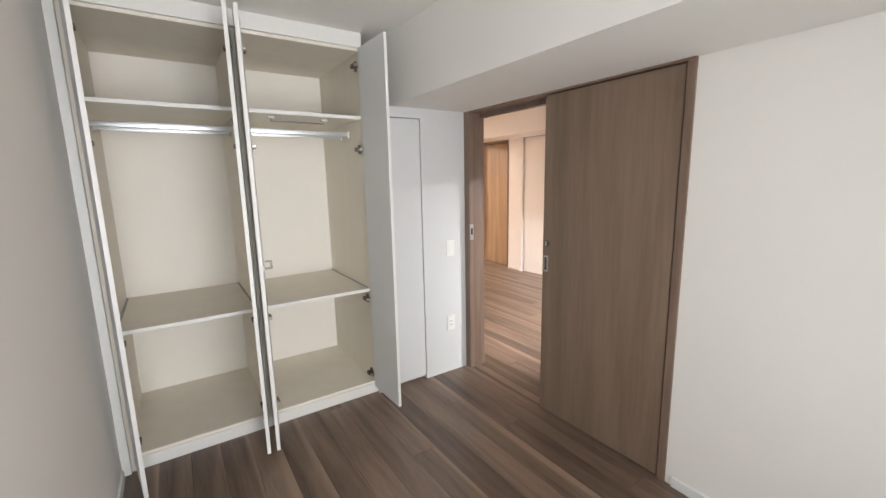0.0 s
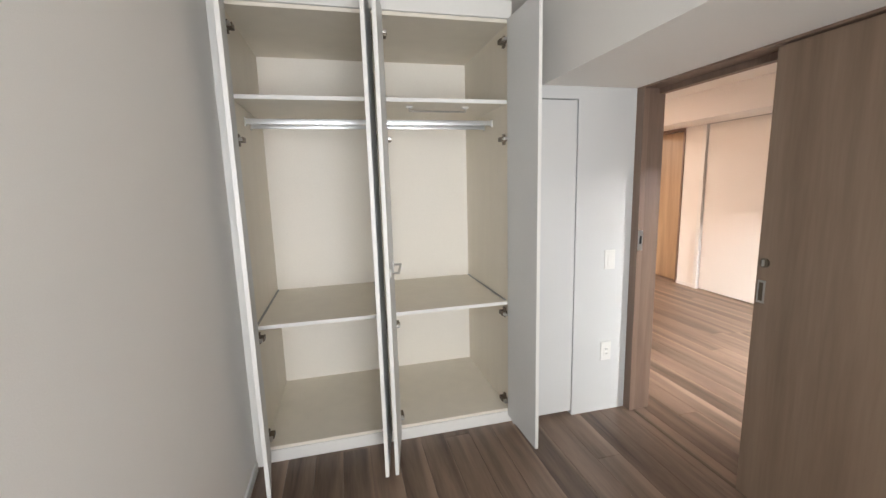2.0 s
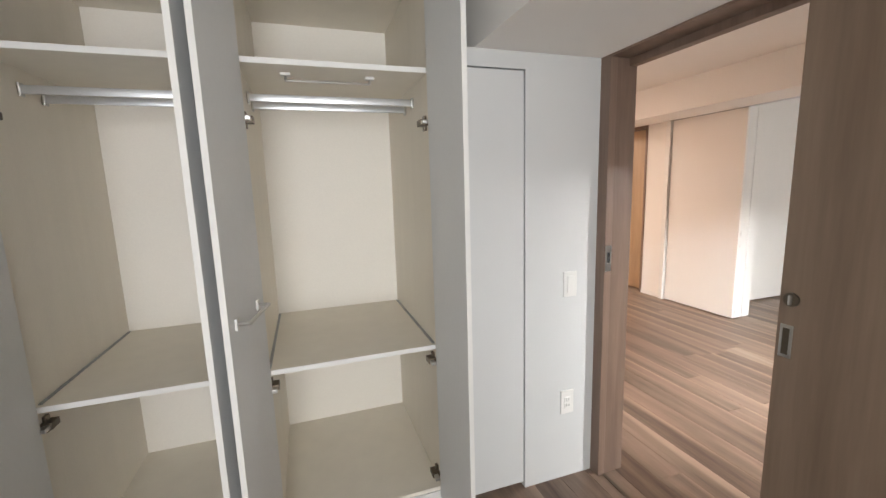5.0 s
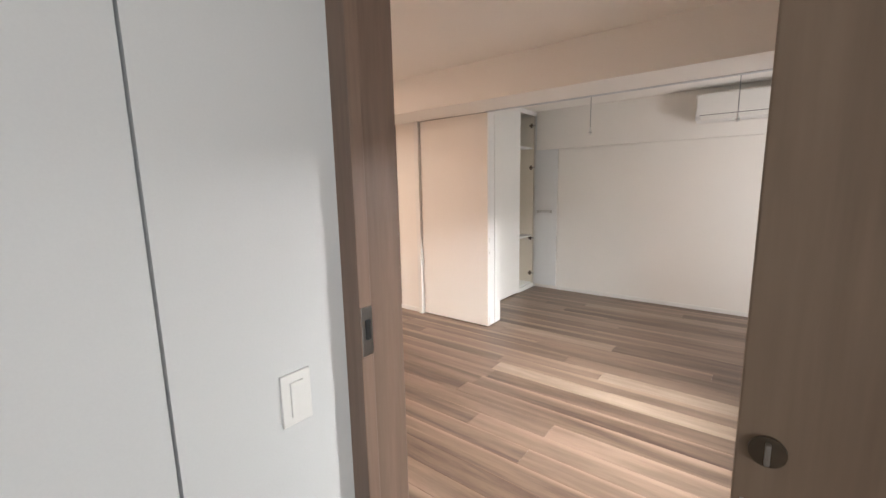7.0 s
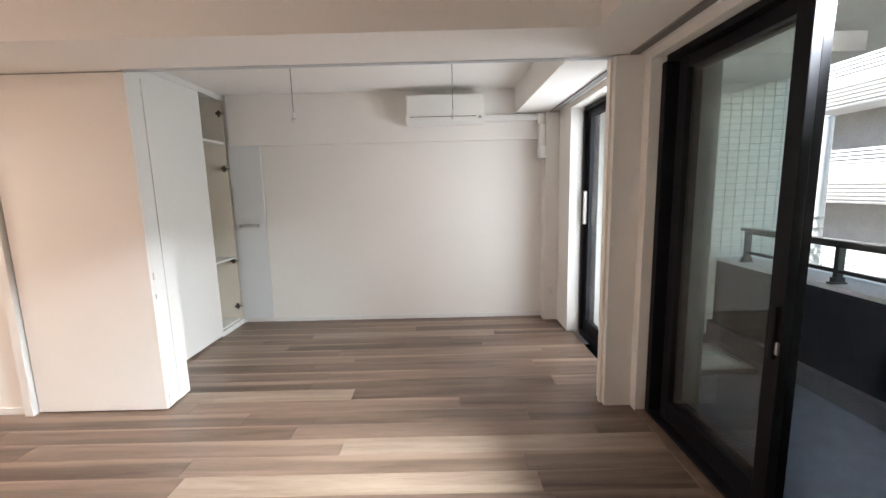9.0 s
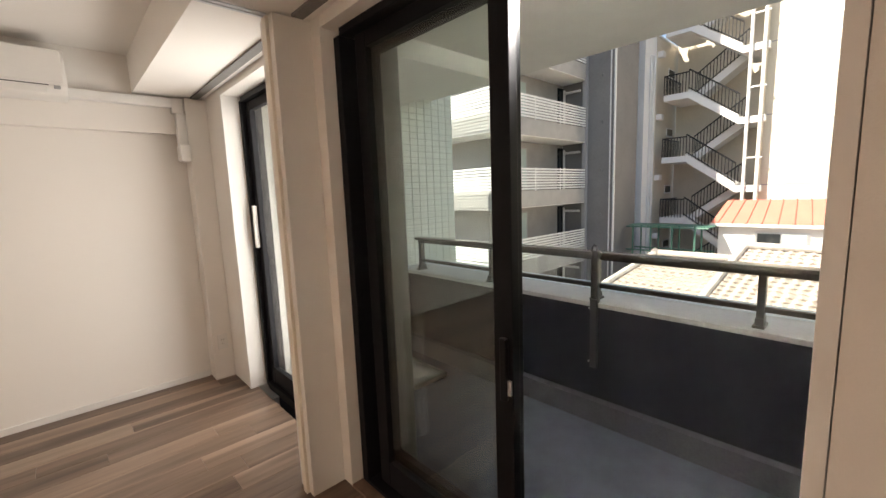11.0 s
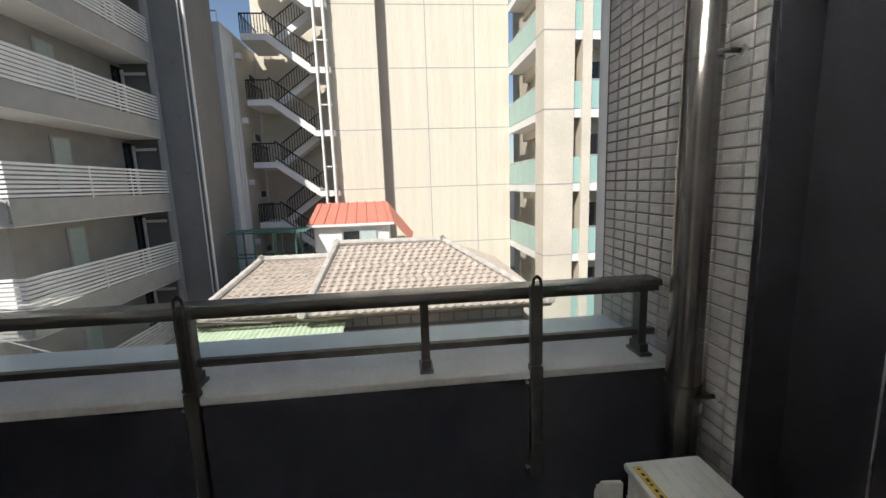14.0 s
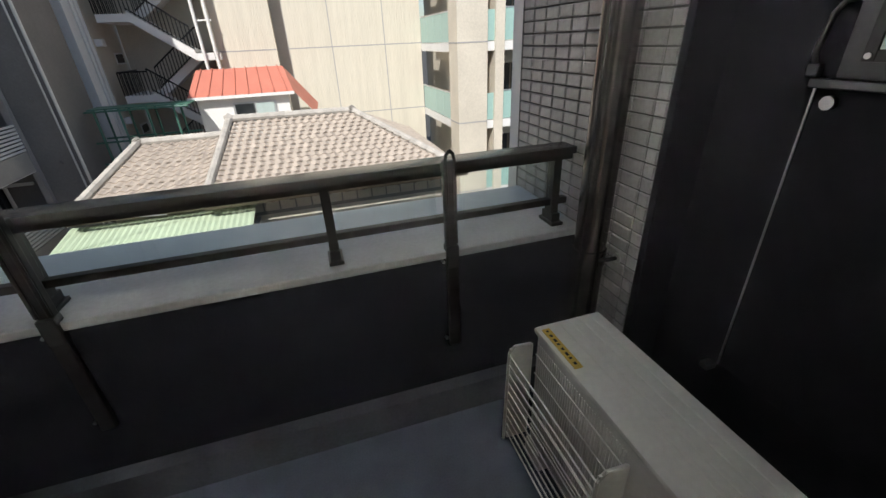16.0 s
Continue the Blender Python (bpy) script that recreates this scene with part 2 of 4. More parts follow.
DARKOPEN = material("dark_window_glass", (0.02, 0.024, 0.026), 0.12)
PALEWIN = material("pale_window_glass", (0.42, 0.50, 0.48), 0.2)
GROUND = material("asphalt_ground", (0.06, 0.058, 0.055), 0.9, var=0.15, scale=0.4, fine=20)
CABLE = material("grey_cable", (0.30, 0.30, 0.30), 0.6)

# ---- builders ----
ORIGIN = {}


def add_box(bm, x0, x1, y0, y1, z0, z1, bevel=0.0):
    r = bmesh.ops.create_cube(bm, size=1.0)
    vs = r["verts"]
    for v in vs:
        v.co = Vector(((x0 + x1) / 2 + v.co.x * (x1 - x0), (y0 + y1) / 2 + v.co.y * (y1 - y0), (z0 + z1) / 2 + v.co.z * (z1 - z0)))
    if bevel:
        es = list({e for v in vs for e in v.link_edges})
        bmesh.ops.bevel(bm, geom=es, offset=bevel, segments=2, affect="EDGES", profile=0.6)
    return bm


def box(x0, x1, y0, y1, z0, z1, bevel=0.0):
    return add_box(bmesh.new(), min(x0, x1), max(x0, x1), min(y0, y1), max(y0, y1), min(z0, z1), max(z0, z1), bevel)


def boxes(*rows, bevel=0.0):
    bm = bmesh.new()
    for r in rows:
        add_box(bm, *r, bevel)
    return bm


def add_tube(bm, a, b, r, seg=12, r2=None):
    a, b = Vector(a), Vector(b)
    d = b - a
    m = Matrix.Translation((a + b) / 2) @ d.to_track_quat("Z", "Y").to_matrix().to_4x4()
    bmesh.ops.create_cone(bm, cap_ends=True, segments=seg, radius1=r, radius2=r if r2 is None else r2, depth=d.length, matrix=m)
    return bm


def tube(a, b, r, seg=12, r2=None):
    return add_tube(bmesh.new(), a, b, r, seg, r2)


def bent(points, r, seg=8):
    """A rod bent through the points."""
    bm = bmesh.new()
    for a, b in zip(points, points[1:]):
        add_tube(bm, a, b, r, seg)
    for p in points[1:-1]:
        bmesh.ops.create_icosphere(bm, subdivisions=1, radius=r, matrix=Matrix.Translation(p))
    return bm


def turned(bm, x, y, degrees):
    """Turns a mesh about an upright axis."""
    bmesh.ops.rotate(bm, verts=bm.verts, cent=(x, y, 0), matrix=Matrix.Rotation(radians(degrees), 3, "Z"))
    return bm


def mesh_of(name, bm, mat, smooth=False):
    me = bpy.data.meshes.new(name)
    bmesh.ops.recalc_face_normals(bm, faces=bm.faces)
    bm.to_mesh(me)
    bm.free()
    me.materials.append(mat)
    if smooth:
        me.shade_smooth()
        me.set_sharp_from_angle(angle=radians(40))
    return me


def thing(name, at, label, category, group=""):
    ob = new(name)
    ob.empty_display_size = 0.1
    ob.location = at
    ORIGIN[ob] = Vector(at)
    return tagged(ob, label, category, group)


def part(name, bm, mat, parent, label="", smooth=False):
    bmesh.ops.translate(bm, verts=bm.verts, vec=-ORIGIN[parent])
    ob = new(name, mesh_of(name, bm, mat, smooth))
    ob.parent = parent
    ORIGIN[ob] = ORIGIN[parent]
    if label:
        ob["label"] = label
    return ob


def solid(name, bm, mat, label="", category="", kind="", group="", smooth=False):
    ob = new(name, mesh_of(name, bm, mat, smooth))
    ORIGIN[ob] = Vector((0, 0, 0))
    return tagged(ob, label, category, group, kind)


def setting(name, bm, mat, label="", category=""):
    return solid(name, bm, mat, label, category or name.split("_")[0], "structure")


# ---- the flat: walls, ceilings, beams ----
CZ, SZ = 2.41, 2.13
setting("wall_bedroom_west", box(-0.57, -0.45, -1.5, 3.45, -0.1, CZ), WALL, "white wallpapered bedroom wall", "wall")
setting("wall_bedroom_south", boxes((-0.57, -0.2, -1.62, -1.5, -0.1, CZ + 0.1), (1.6, 2.1, -1.62, -1.5, -0.1, CZ + 0.1), (-0.2, 1.6, -1.62, -1.5, 2.15, CZ + 0.1), (-0.2, 1.6, -1.62, -1.5, -0.1, 0.2)), WALL, "white wallpapered wall with a wide window opening", "wall")
setting("wall_bedroom_north", boxes((1.03, 1.045, 2.56, 2.68, 0, 2.0), (1.4205, 1.80, 2.55, 2.68, 0, 2.0), (1.045, 1.4205, 2.55, 2.68, 1.932, 2.0), (1.045, 1.4205, 2.60, 2.68, 0, 1.932)), DIMWALL, "white wall beside the closet with a flush panel", "wall")
setting("wall_bedroom_back", box(-0.57, 1.94, 3.42, 3.45, -0.1, CZ + 0.1), WALL, "plain white wall behind the closet", "wall")
setting("wall_bedroom_east", boxes((1.82, 1.94, -1.5, 0.933, -0.1, CZ + 0.1), (1.82, 1.94, 2.57, 6.0, -0.1, CZ + 0.1), (1.82, 1.94, 0.933, 2.57, 2.03, CZ + 0.1), (1.90, 1.94, 0.933, 1.735, -0.1, 2.03)), WALL, "white wallpapered wall between bedroom and living room", "wall")
setting("ceiling_bedroom", box(-0.57, 1.82, -1.62, 3.45, 2.43, 2.53), CEIL, "white papered bedroom ceiling", "ceiling")
setting("beam_bedroom", box(1.19, 1.817, -1.5, 2.9, 2.0, 2.43), CEIL, "white boxed-in ceiling beam above the sliding door", "beam")
setting("ceiling_living", box(1.94, 4.15, 1.24, 6.0, 2.435, CZ + 0.1), CEIL, "white papered living room ceiling", "ceiling")
setting("beam_partition", box(4.13, 4.63, 1.28, 6.0, SZ, CZ + 0.1), CEIL, "white boxed-in beam over the folded partition", "beam")
setting("beam_window", box(1.94, 6.5, 0.86, 1.28, SZ + 0.01, CZ + 0.1), CEIL, "white boxed-in beam along the windows", "beam")
setting("ceiling_side_room", box(4.63, 6.5, 1.28, 4.9, 2.385, CZ + 0.1), CEIL, "white papered ceiling of the side room", "ceiling")
setting("wall_side_room_east", box(6.45, 6.57, 0.5, 4.9, -0.1, CZ + 0.1), WALL, "white wallpapered wall below the air conditioner", "wall")
setting("beam_side_room", box(6.385, 6.447, 1.02, 4.2, 1.885, 2.384), WALL, "shallow white boxed-in beam on the wall", "beam")
setting("wall_living_south", boxes((1.94, 2.87, 0.56, 0.90, -0.15, 2.6), (2.87, 4.50, 0.5, 0.858, 2.09, 2.6), (4.49, 4.86, 0.5, 0.86, -0.15, 2.6), (5.96, 6.45, 0.5, 0.85, -0.15, 2.6), (4.86, 5.96, 0.5, 0.85, 2.10, 2.6)), WALL, "white wall with two balcony door openings", "wall")
setting("wall_pier", box(4.56, 4.69, 0.862, 1.025, 0, SZ), WALL, "white pier between the two balcony doors", "wall")
setting("trim_pier", box(4.60, 4.635, 1.026, 1.04, 0, SZ - 0.002), CREAM, "cream edge strip on the pier", "trim")
setting("wall_side_room_corner", box(6.30, 6.447, 0.852, 0.99, 0, SZ), WALL, "small white corner pier", "wall")
setting("wall_side_room_north", box(4.92, 6.45, 4.82, 4.92, -0.1, CZ + 0.1), WALL, "white wall behind the side room closet", "wall")
setting("wall_partition", boxes((4.62, 4.74, 4.79, 5.09, -0.1, SZ), (4.62, 4.74, 5.89, 6.0, -0.1, SZ), (4.74, 4.86, 4.79, 6.0, -0.1, SZ + 0.2)), WALL, "white wall beside the wooden closet door", "wall")
setting("wall_living_north", boxes((1.94, 3.55, 6.0, 6.12, -0.1, CZ + 0.1), (4.46, 4.9, 6.0, 6.12, -0.1, CZ + 0.1), (3.55, 4.46, 6.0, 6.12, 2.14, CZ + 0.1)), WALL, "white wall with the hallway doorway", "wall")
setting("wall_hall", boxes((2.6, 2.7, 6.12, 8.2, -0.1, 2.6), (4.9, 5.0, 6.12, 8.2, -0.1, 2.6), (2.6, 5.0, 8.1, 8.2, -0.1, 2.6)), WALL, "white hallway walls", "wall")
setting("ceiling_hall", box(2.6, 5.0, 6.12, 8.2, 2.4, 2.5), CEIL, "white hallway ceiling", "ceiling")
setting("floor_hall", box(2.6, 5.0, 6.0, 8.2, -0.1, -0.001), HALLFLOOR, "pale beige hallway floor", "floor")
setting("ceiling_window_head", box(1.94, 6.5, 0.5, 0.87, 2.42, 2.6), SOFFIT, "white lintel over the balcony doors", "ceiling")
for bx in ((-0.45, -0.438, -1.5, 2.55), (1.808, 1.82, -1.5, 0.90)):
    setting("baseboard", box(*bx, 0, 0.05, 0.002), WHITE, "low white baseboard", "baseboard")
for bx in ((6.438, 6.4495, 1.0, 3.9), (4.608, 4.62, 4.806, 5.088)):
    setting("baseboard", box(*bx, 0, 0.045, 0.002), WHITE, "low white baseboard", "baseboard")
setting("baseboard", box(1.94, 2.868, 0.90, 0.912, 0, 0.05, 0.002), WHITE, "low white baseboard", "baseboard")
setting("trim_partition_track", boxes((4.612, 4.626, 1.04, 3.87, SZ - 0.006, SZ), (4.585, 4.60, 1.04, 3.87, SZ - 0.006, SZ)), ALU, "thin track for the folding partition in the beam", "trim")
setting("trim_curtain_slot", boxes((2.5, 4.55, 0.90, 0.95, SZ - 0.002, SZ + 0.009), (4.70, 6.30, 0.90, 0.95, SZ - 0.002, SZ + 0.009)), GREYBAND, "dark curtain track slot in the beam", "trim")

# ---- bedroom sliding door ----
setting("door_1_frame", boxes((1.80, 1.838, 2.49, 2.555, 0, 2.03), (1.81, 1.90, 0.933, 0.972, 0, 2.03), (1.80, 1.905, 0.933, 2.489, 1.99, 2.03), bevel=0.003), FRAMEWOOD, "ash-veneered sliding door frame", "door frame")
setting("trim_door_stop", box(1.8395, 1.95, 2.497, 2.56, 0, 2.0, 0.003), FRAMEWOOD, "ash-veneered inner jamb of the doorway", "trim")
setting("trim_door_head", box(1.906, 1.95, 1.73, 2.496, 1.96, 2.0, 0.003), FRAMEWOOD, "ash-veneered inner head of the doorway", "trim")
d1 = thing("sliding_door", (1.84, 1.39, 0.008), "half-open ash-veneered sliding door in its frame", "door")
part("leaf", box(1.818, 1.852, 0.978, 1.766, 0.008, 1.985, 0.003), OAK, d1)
part("gasket", box(1.822, 1.85, 0.9725, 0.9775, 0.01, 1.985), RUBBER, d1, "black rubber seal")
hp = part("recessed_handle", boxes((1.8155, 1.82, 1.722, 1.756, 0.935, 1.035), bevel=0.002), STEEL, d1, "brushed steel finger pull")
part("finger_slot", box(1.8145, 1.8165, 1.730, 1.748, 0.945, 1.025, 0.001), BRONZE, hp)
lk = part("lock_ring", tube((1.812, 1.733, 1.112), (1.82, 1.733, 1.112), 0.020, 24), BRONZE, d1, "round bronze privacy lock", True)
part("thumb_turn", box(1.802, 1.813, 1.730, 1.736, 1.098, 1.126, 0.002), STEEL, lk)
sp = solid("strike_plate", boxes((1.803, 1.835, 2.487, 2.491, 1.05, 1.17), bevel=0.001), STEEL, "brushed steel strike plate on the door jamb", "strike plate")
part("bolt_hole", box(1.812, 1.827, 2.4845, 2.4875, 1.09, 1.14, 0.001), RUBBER, sp)
setting("trim_floor_track", box(1.826, 1.842, 0.975, 2.49, 0.0005, 0.003), BRONZE, "dark floor guide of the sliding door", "trim")

# flush panel, switch and outlet
fp = thing("panel_door", (1.23, 2.575, 0.03), "tall flush white panel door beside the closet", "cabinet door")
part("leaf", box(1.05, 1.4165, 2.556, 2.58, 0.03, 1.927, 0.0015), DIMWALL, fp)
part("shadow_gap", boxes((1.4165, 1.4203, 2.585, 2.599, 0.03, 1.931), (1.045, 1.4165, 2.585, 2.599, 1.9275, 1.9318)), GREYBAND, fp)


def wall_plate(name, x, z, label, cat, rockers):
    t = thing(name, (x, 2.55, z - 0.06), label, cat)
    part("cover_plate", box(x - 0.036, x + 0.036, 2.543, 2.551, z - 0.06, z + 0.06, 0.003), PLASTIC, t)
    for i in range(rockers):
        zz = z + (i - (rockers - 1) / 2) * 0.03
        part("rocker" if cat == "switch" else "socket", box(x - 0.016, x + 0.016, 2.539, 2.544, zz - (0.04 if rockers == 1 else 0.012), zz + (0.04 if rockers == 1 else 0.012), 0.0015), PLASTIC, t)
        if cat != "switch":
            for dx in (-0.006, 0.006):
                part("slot", box(x + dx - 0.0012, x + dx + 0.0012, 2.5385, 2.5395, zz - 0.005, zz + 0.005), RUBBER, t)
    return t


wall_plate("light_switch", 1.655, 0.995, "white wide rocker light switch on the wall", "switch", 1)
wall_plate("wall_outlet", 1.65, 0.405, "white double wall outlet", "outlet", 2)

# ---- bedroom closet ----
CX0, CX1, CM, CF, CB = -0.41, 1.03, 0.305, 2.60, 3.41


def hinge(parent, x, y, z, side):
    h = part("hinge", boxes((min(x, x + side * 0.035), max(x, x + side * 0.035), y, y + 0.05, z - 0.012, z + 0.012), (min(x, x + side * 0.012), max(x, x + side * 0.012), y + 0.02, y + 0.045, z - 0.03, z + 0.03), bevel=0.003), BRONZE, parent, "dark metal cup hinge")
    part("hinge_arm", box(min(x + side * 0.01, x + side * 0.03), max(x + side * 0.01, x + side * 0.03), y - 0.03, y + 0.01, z - 0.007, z + 0.007, 0.002), STEEL, h)


def closet_unit(x0, x1, label):
    t = thing("closet_unit", ((x0 + x1) / 2, 2.95, 0), label, "closet", "bedroom closet units")
    part("side_panel", box(x0, x0 + 0.018, CF, CB, 0.07, 2.34, 0.001), CREAM, t)
    part("side_panel", box(x1 - 0.018, x1, CF, CB, 0.07, 2.34, 0.001), CREAM, t)
    part("back_panel", box(x0 + 0.018, x1 - 0.018, CB - 0.012, CB, 0.07, 2.34), CBACK, t, "pale back board")
    part("top_panel", box(x0 + 0.018, x1 - 0.018, CF, CB - 0.012, 2.322, 2.34), CREAM, t)
    part("bottom_panel", box(x0 + 0.018, x1 - 0.018, CF + 0.003, CB - 0.012, 0.07, 0.088, 0.001), CREAM, t)
    part("plinth", box(x0, x1, CF - 0.004, CF + 0.02, 0.0, 0.069, 0.002), WHITE, t, "white plinth board")
    part("header", box(x0, x1, CF - 0.012, CF + 0.02, 2.342, 2.43, 0.004), WHITE, t, "white header board")
    for name, z, y in (("shelf", 0.775, CF + 0.01), ("shelf", 1.93, CF + 0.012)):
        s = part(name, box(x0 + 0.019, x1 - 0.019, y + 0.003, CB - 0.012, z - 0.02, z), CREAM, t)
        part("edge_band", box(x0 + 0.019, x1 - 0.019, y, y + 0.003, z - 0.02, z), WHITE, s, "white front edge")
        part("support_rail", box(x0 + 0.019, x0 + 0.03, y + 0.02, CB - 0.03, z + 0.0005, z + 0.004), GREYP, s)
        part("support_rail", box(x1 - 0.03, x1 - 0.019, y + 0.02, CB - 0.03, z + 0.0005, z + 0.004), GREYP, s)
    for y, z in ((2.84, 1.838), (2.98, 1.833)):
        r = part("hanging_rail", box(x0 + 0.02, x1 - 0.02, y - 0.008, y + 0.008, z - 0.015, z + 0.015, 0.005), ALU, t, "flat aluminium hanging rail", True)
        for xx in (x0 + 0.02, x1 - 0.028):
            part("rail_bracket", box(xx, xx + 0.008, y - 0.014, y + 0.014, z - 0.024, z + 0.022, 0.003), STEEL, r)
    for z in (2.24, 1.72, 0.70, 0.14):
        hinge(t, x0 + 0.019, CF + 0.012, z, 1)
        hinge(t, x1 - 0.019, CF + 0.012, z, -1)
    return t


ul = closet_unit(CX0, CM, "open cream melamine closet unit with white doors")
ur = closet_unit(CM + 0.002, CX1, "open cream closet unit with valet bar under the shelf")
vb = part("valet_bar", bent([(0.48, 2.72, 1.91), (0.48, 2.72, 1.882), (0.80, 2.72, 1.882), (0.80, 2.72, 1.91)], 0.005), STEEL, ur, "bent steel valet bar", True)
for xx in (0.48, 0.80):
    part("mount", box(xx - 0.018, xx + 0.018, 2.705, 2.735, 1.898, 1.909, 0.003), PLASTIC, vb)


def closet_door(hx, hy, tx, ty, z0, z1, width, label, group, bar_side=0, mat=None):
    """An opened door from its hinge line towards its tip."""
    ang = math.degrees(math.atan2(ty - hy, tx - hx))
    t = thing("closet_door", (hx, hy, z0), label, "cabinet door", group)
    part("leaf", turned(box(hx, hx + width, hy - 0.009, hy + 0.009, z0, z1, 0.002), hx, hy, ang), mat or DOORIN, t)
    part("edge_band", turned(box(hx + width, hx + width + 0.0025, hy - 0.009, hy + 0.009, z0, z1), hx, hy, ang), WHITE, t, "white edge strip")
    if bar_side:
        s = bar_side
        zz = z0 + 1.02
        b = part("tie_bar", turned(bent([(hx + 0.08, hy + s * 0.009, zz), (hx + 0.08, hy + s * 0.05, zz), (hx + 0.29, hy + s * 0.05, zz), (hx + 0.29, hy + s * 0.009, zz)], 0.006), hx, hy, ang), STEEL, t, "steel tie bar", True)
        for dx in (0.08, 0.29):
            part("bar_mount", turned(box(hx + dx - 0.012, hx + dx + 0.012, hy + s * 0.009, hy + s * 0.017, zz - 0.018, zz + 0.018, 0.002), hx, hy, ang), PLASTIC, b)
    return t


G = "opened closet doors"
closet_door(-0.385, 2.59, -0.333, 2.26, 0.05, 2.338, 0.345, "opened white closet door standing by the wall", G, 0)
closet_door(0.272, 2.59, 0.220, 2.26, 0.05, 2.338, 0.345, "opened white closet door hung on the middle divider", G, 0)
closet_door(0.330, 2.59, 0.268, 2.25, 0.05, 2.338, 0.345, "opened white closet door with a steel tie bar", G, 1)
closet_door(1.012, 2.59, 1.024, 2.25, 0.05, 2.338, 0.345, "opened white closet door beside the flush panel", G, 0)
setting("trim_closet", boxes((-0.449, -0.411, 2.575, 2.62, 0, 2.43), bevel=0.003), WHITE, "white closet side filler strip", "trim")

# ---- side room and living room fittings ----
pt = thing("folding_partition", (4.66, 4.33, 0), "white folded partition panels parked by the wall", "partition")
part("panel", box(4.612, 4.635, 3.875, 4.72, 0.012, 2.122, 0.002), WALL, pt)
for i in range(4):
    part("panel", box(4.638 + i * 0.058, 4.693 + i * 0.058, 3.877 + 0.004 * (i % 2), 4.72, 0.012, 2.122, 0.002), WHITE, pt)
for z, w in ((0.9, 0.05), (0.77, 0.03), (0.06, 0.08)):
    part("edge_pull", box(4.64, 4.652, 3.868, 3.877, z - w / 2, z + w / 2, 0.001), PLASTIC, pt)
part("top_seal", box(4.611, 4.636, 3.875, 4.72, 2.1225, 2.1285), GREYP, pt)
setting("trim_partition_post", box(4.582, 4.74, 4.732, 4.788, 0, SZ - 0.001, 0.002), WHITE, "white end post of the partition pocket", "trim")

cl = thing("closet_unit", (6.1, 4.5, 0), "white built-in closet of the side room, one door open", "closet")
part("front_panel", box(4.95, 5.98, 4.232, 4.25, 0.02, 2.33, 0.002), WHITE, cl)
part("header", box(4.95, 6.445, 4.23, 4.25, 2.331, 2.384, 0.002), WHITE, cl)
part("plinth", box(5.98, 6.42, 4.24, 4.26, 0, 0.05, 0.002), WHITE, cl)
part("side_panel", box(6.40, 6.418, 4.25, 4.81, 0.05, 2.33), CREAM, cl)
part("side_panel", box(5.962, 5.979, 4.252, 4.81, 0.05, 2.33), CREAM, cl)
part("back_panel", box(5.98, 6.40, 4.79, 4.80, 0.05, 2.33), CREAM, cl)
part("filler", box(6.42, 6.448, 4.23, 4.25, 0, 2.33), WHITE, cl)
for z in (0.05, 0.72, 1.905):
    part("shelf", box(5.98, 6.40, 4.265, 4.79, z, z + 0.02), WHITE, cl)
for z in (2.21, 1.66, 0.70, 0.20):
    hinge(cl, 6.40, 4.25, z, -1)
cdr = closet_door(6.405, 4.22, 6.425, 3.90, 0.05, 2.33, 0.31, "opened white closet door against the wall", "", 0)
part("tie_bar", boxes((6.375, 6.392, 3.97, 4.18, 1.06, 1.068), (6.38, 6.404, 3.975, 3.985, 1.05, 1.08), (6.38, 6.406, 4.165, 4.175, 1.05, 1.08), (6.375, 6.392, 3.97, 4.18, 1.078, 1.085)), STEEL, cdr, "steel tie bar")

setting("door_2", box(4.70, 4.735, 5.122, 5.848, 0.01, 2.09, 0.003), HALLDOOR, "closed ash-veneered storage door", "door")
setting("door_2_frame", boxes((4.61, 4.738, 5.092, 5.12, 0, SZ - 0.001), (4.61, 4.738, 5.85, 5.888, 0, SZ - 0.001), (4.61, 4.738, 5.12, 5.85, 2.095, SZ - 0.001), bevel=0.003), FRAMEWOOD, "ash-veneered door frame", "door frame")
setting("door_3_frame", boxes((3.51, 3.55, 5.985, 6.13, 0, 2.18), (4.42, 4.462, 5.985, 6.13, 0, 2.18), (3.55, 4.42, 5.985, 6.13, 2.14, 2.18), bevel=0.003), FRAMEWOOD, "ash-veneered hallway door frame", "door frame")
hd = thing("hall_door", (4.41, 6.14, 0), "open oak-veneered hallway door lit by warm light", "door")
ANG = 128.0
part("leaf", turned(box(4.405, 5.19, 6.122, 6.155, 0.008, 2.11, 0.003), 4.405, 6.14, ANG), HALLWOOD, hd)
for z in (0.22, 1.0, 1.9):
    part("hinge", tube((4.413, 6.128, z - 0.045), (4.413, 6.128, z + 0.045), 0.009), STEEL, hd, "", True)
part("edge", turned(box(5.19, 5.194, 6.122, 6.155, 0.008, 2.11), 4.405, 6.14, ANG), BRONZE, hd)
h2 = thing("hall_cabinet", (3.6, 7.9, 0), "oak-veneered hallway cabinet front", "cabinet")
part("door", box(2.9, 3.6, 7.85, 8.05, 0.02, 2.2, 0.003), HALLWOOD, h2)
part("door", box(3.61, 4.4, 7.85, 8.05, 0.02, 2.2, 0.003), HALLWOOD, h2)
hl = thing("hall_ceiling_lamp", (3.4, 6.9, 2.33), "small round warm downlight in the hallway ceiling", "lamp")
part("ring", tube((3.4, 6.9, 2.385), (3.4, 6.9, 2.4), 0.19, 24), PLASTIC, hl, "", True)

sd = thing("smoke_detector", (3.3, 4.40, 2.40), "small round white smoke detector on the ceiling", "detector")
part("base", tube((3.3, 4.40, 2.425), (3.3, 4.40, 2.4349), 0.055, 28), PLASTIC, sd, "", True)
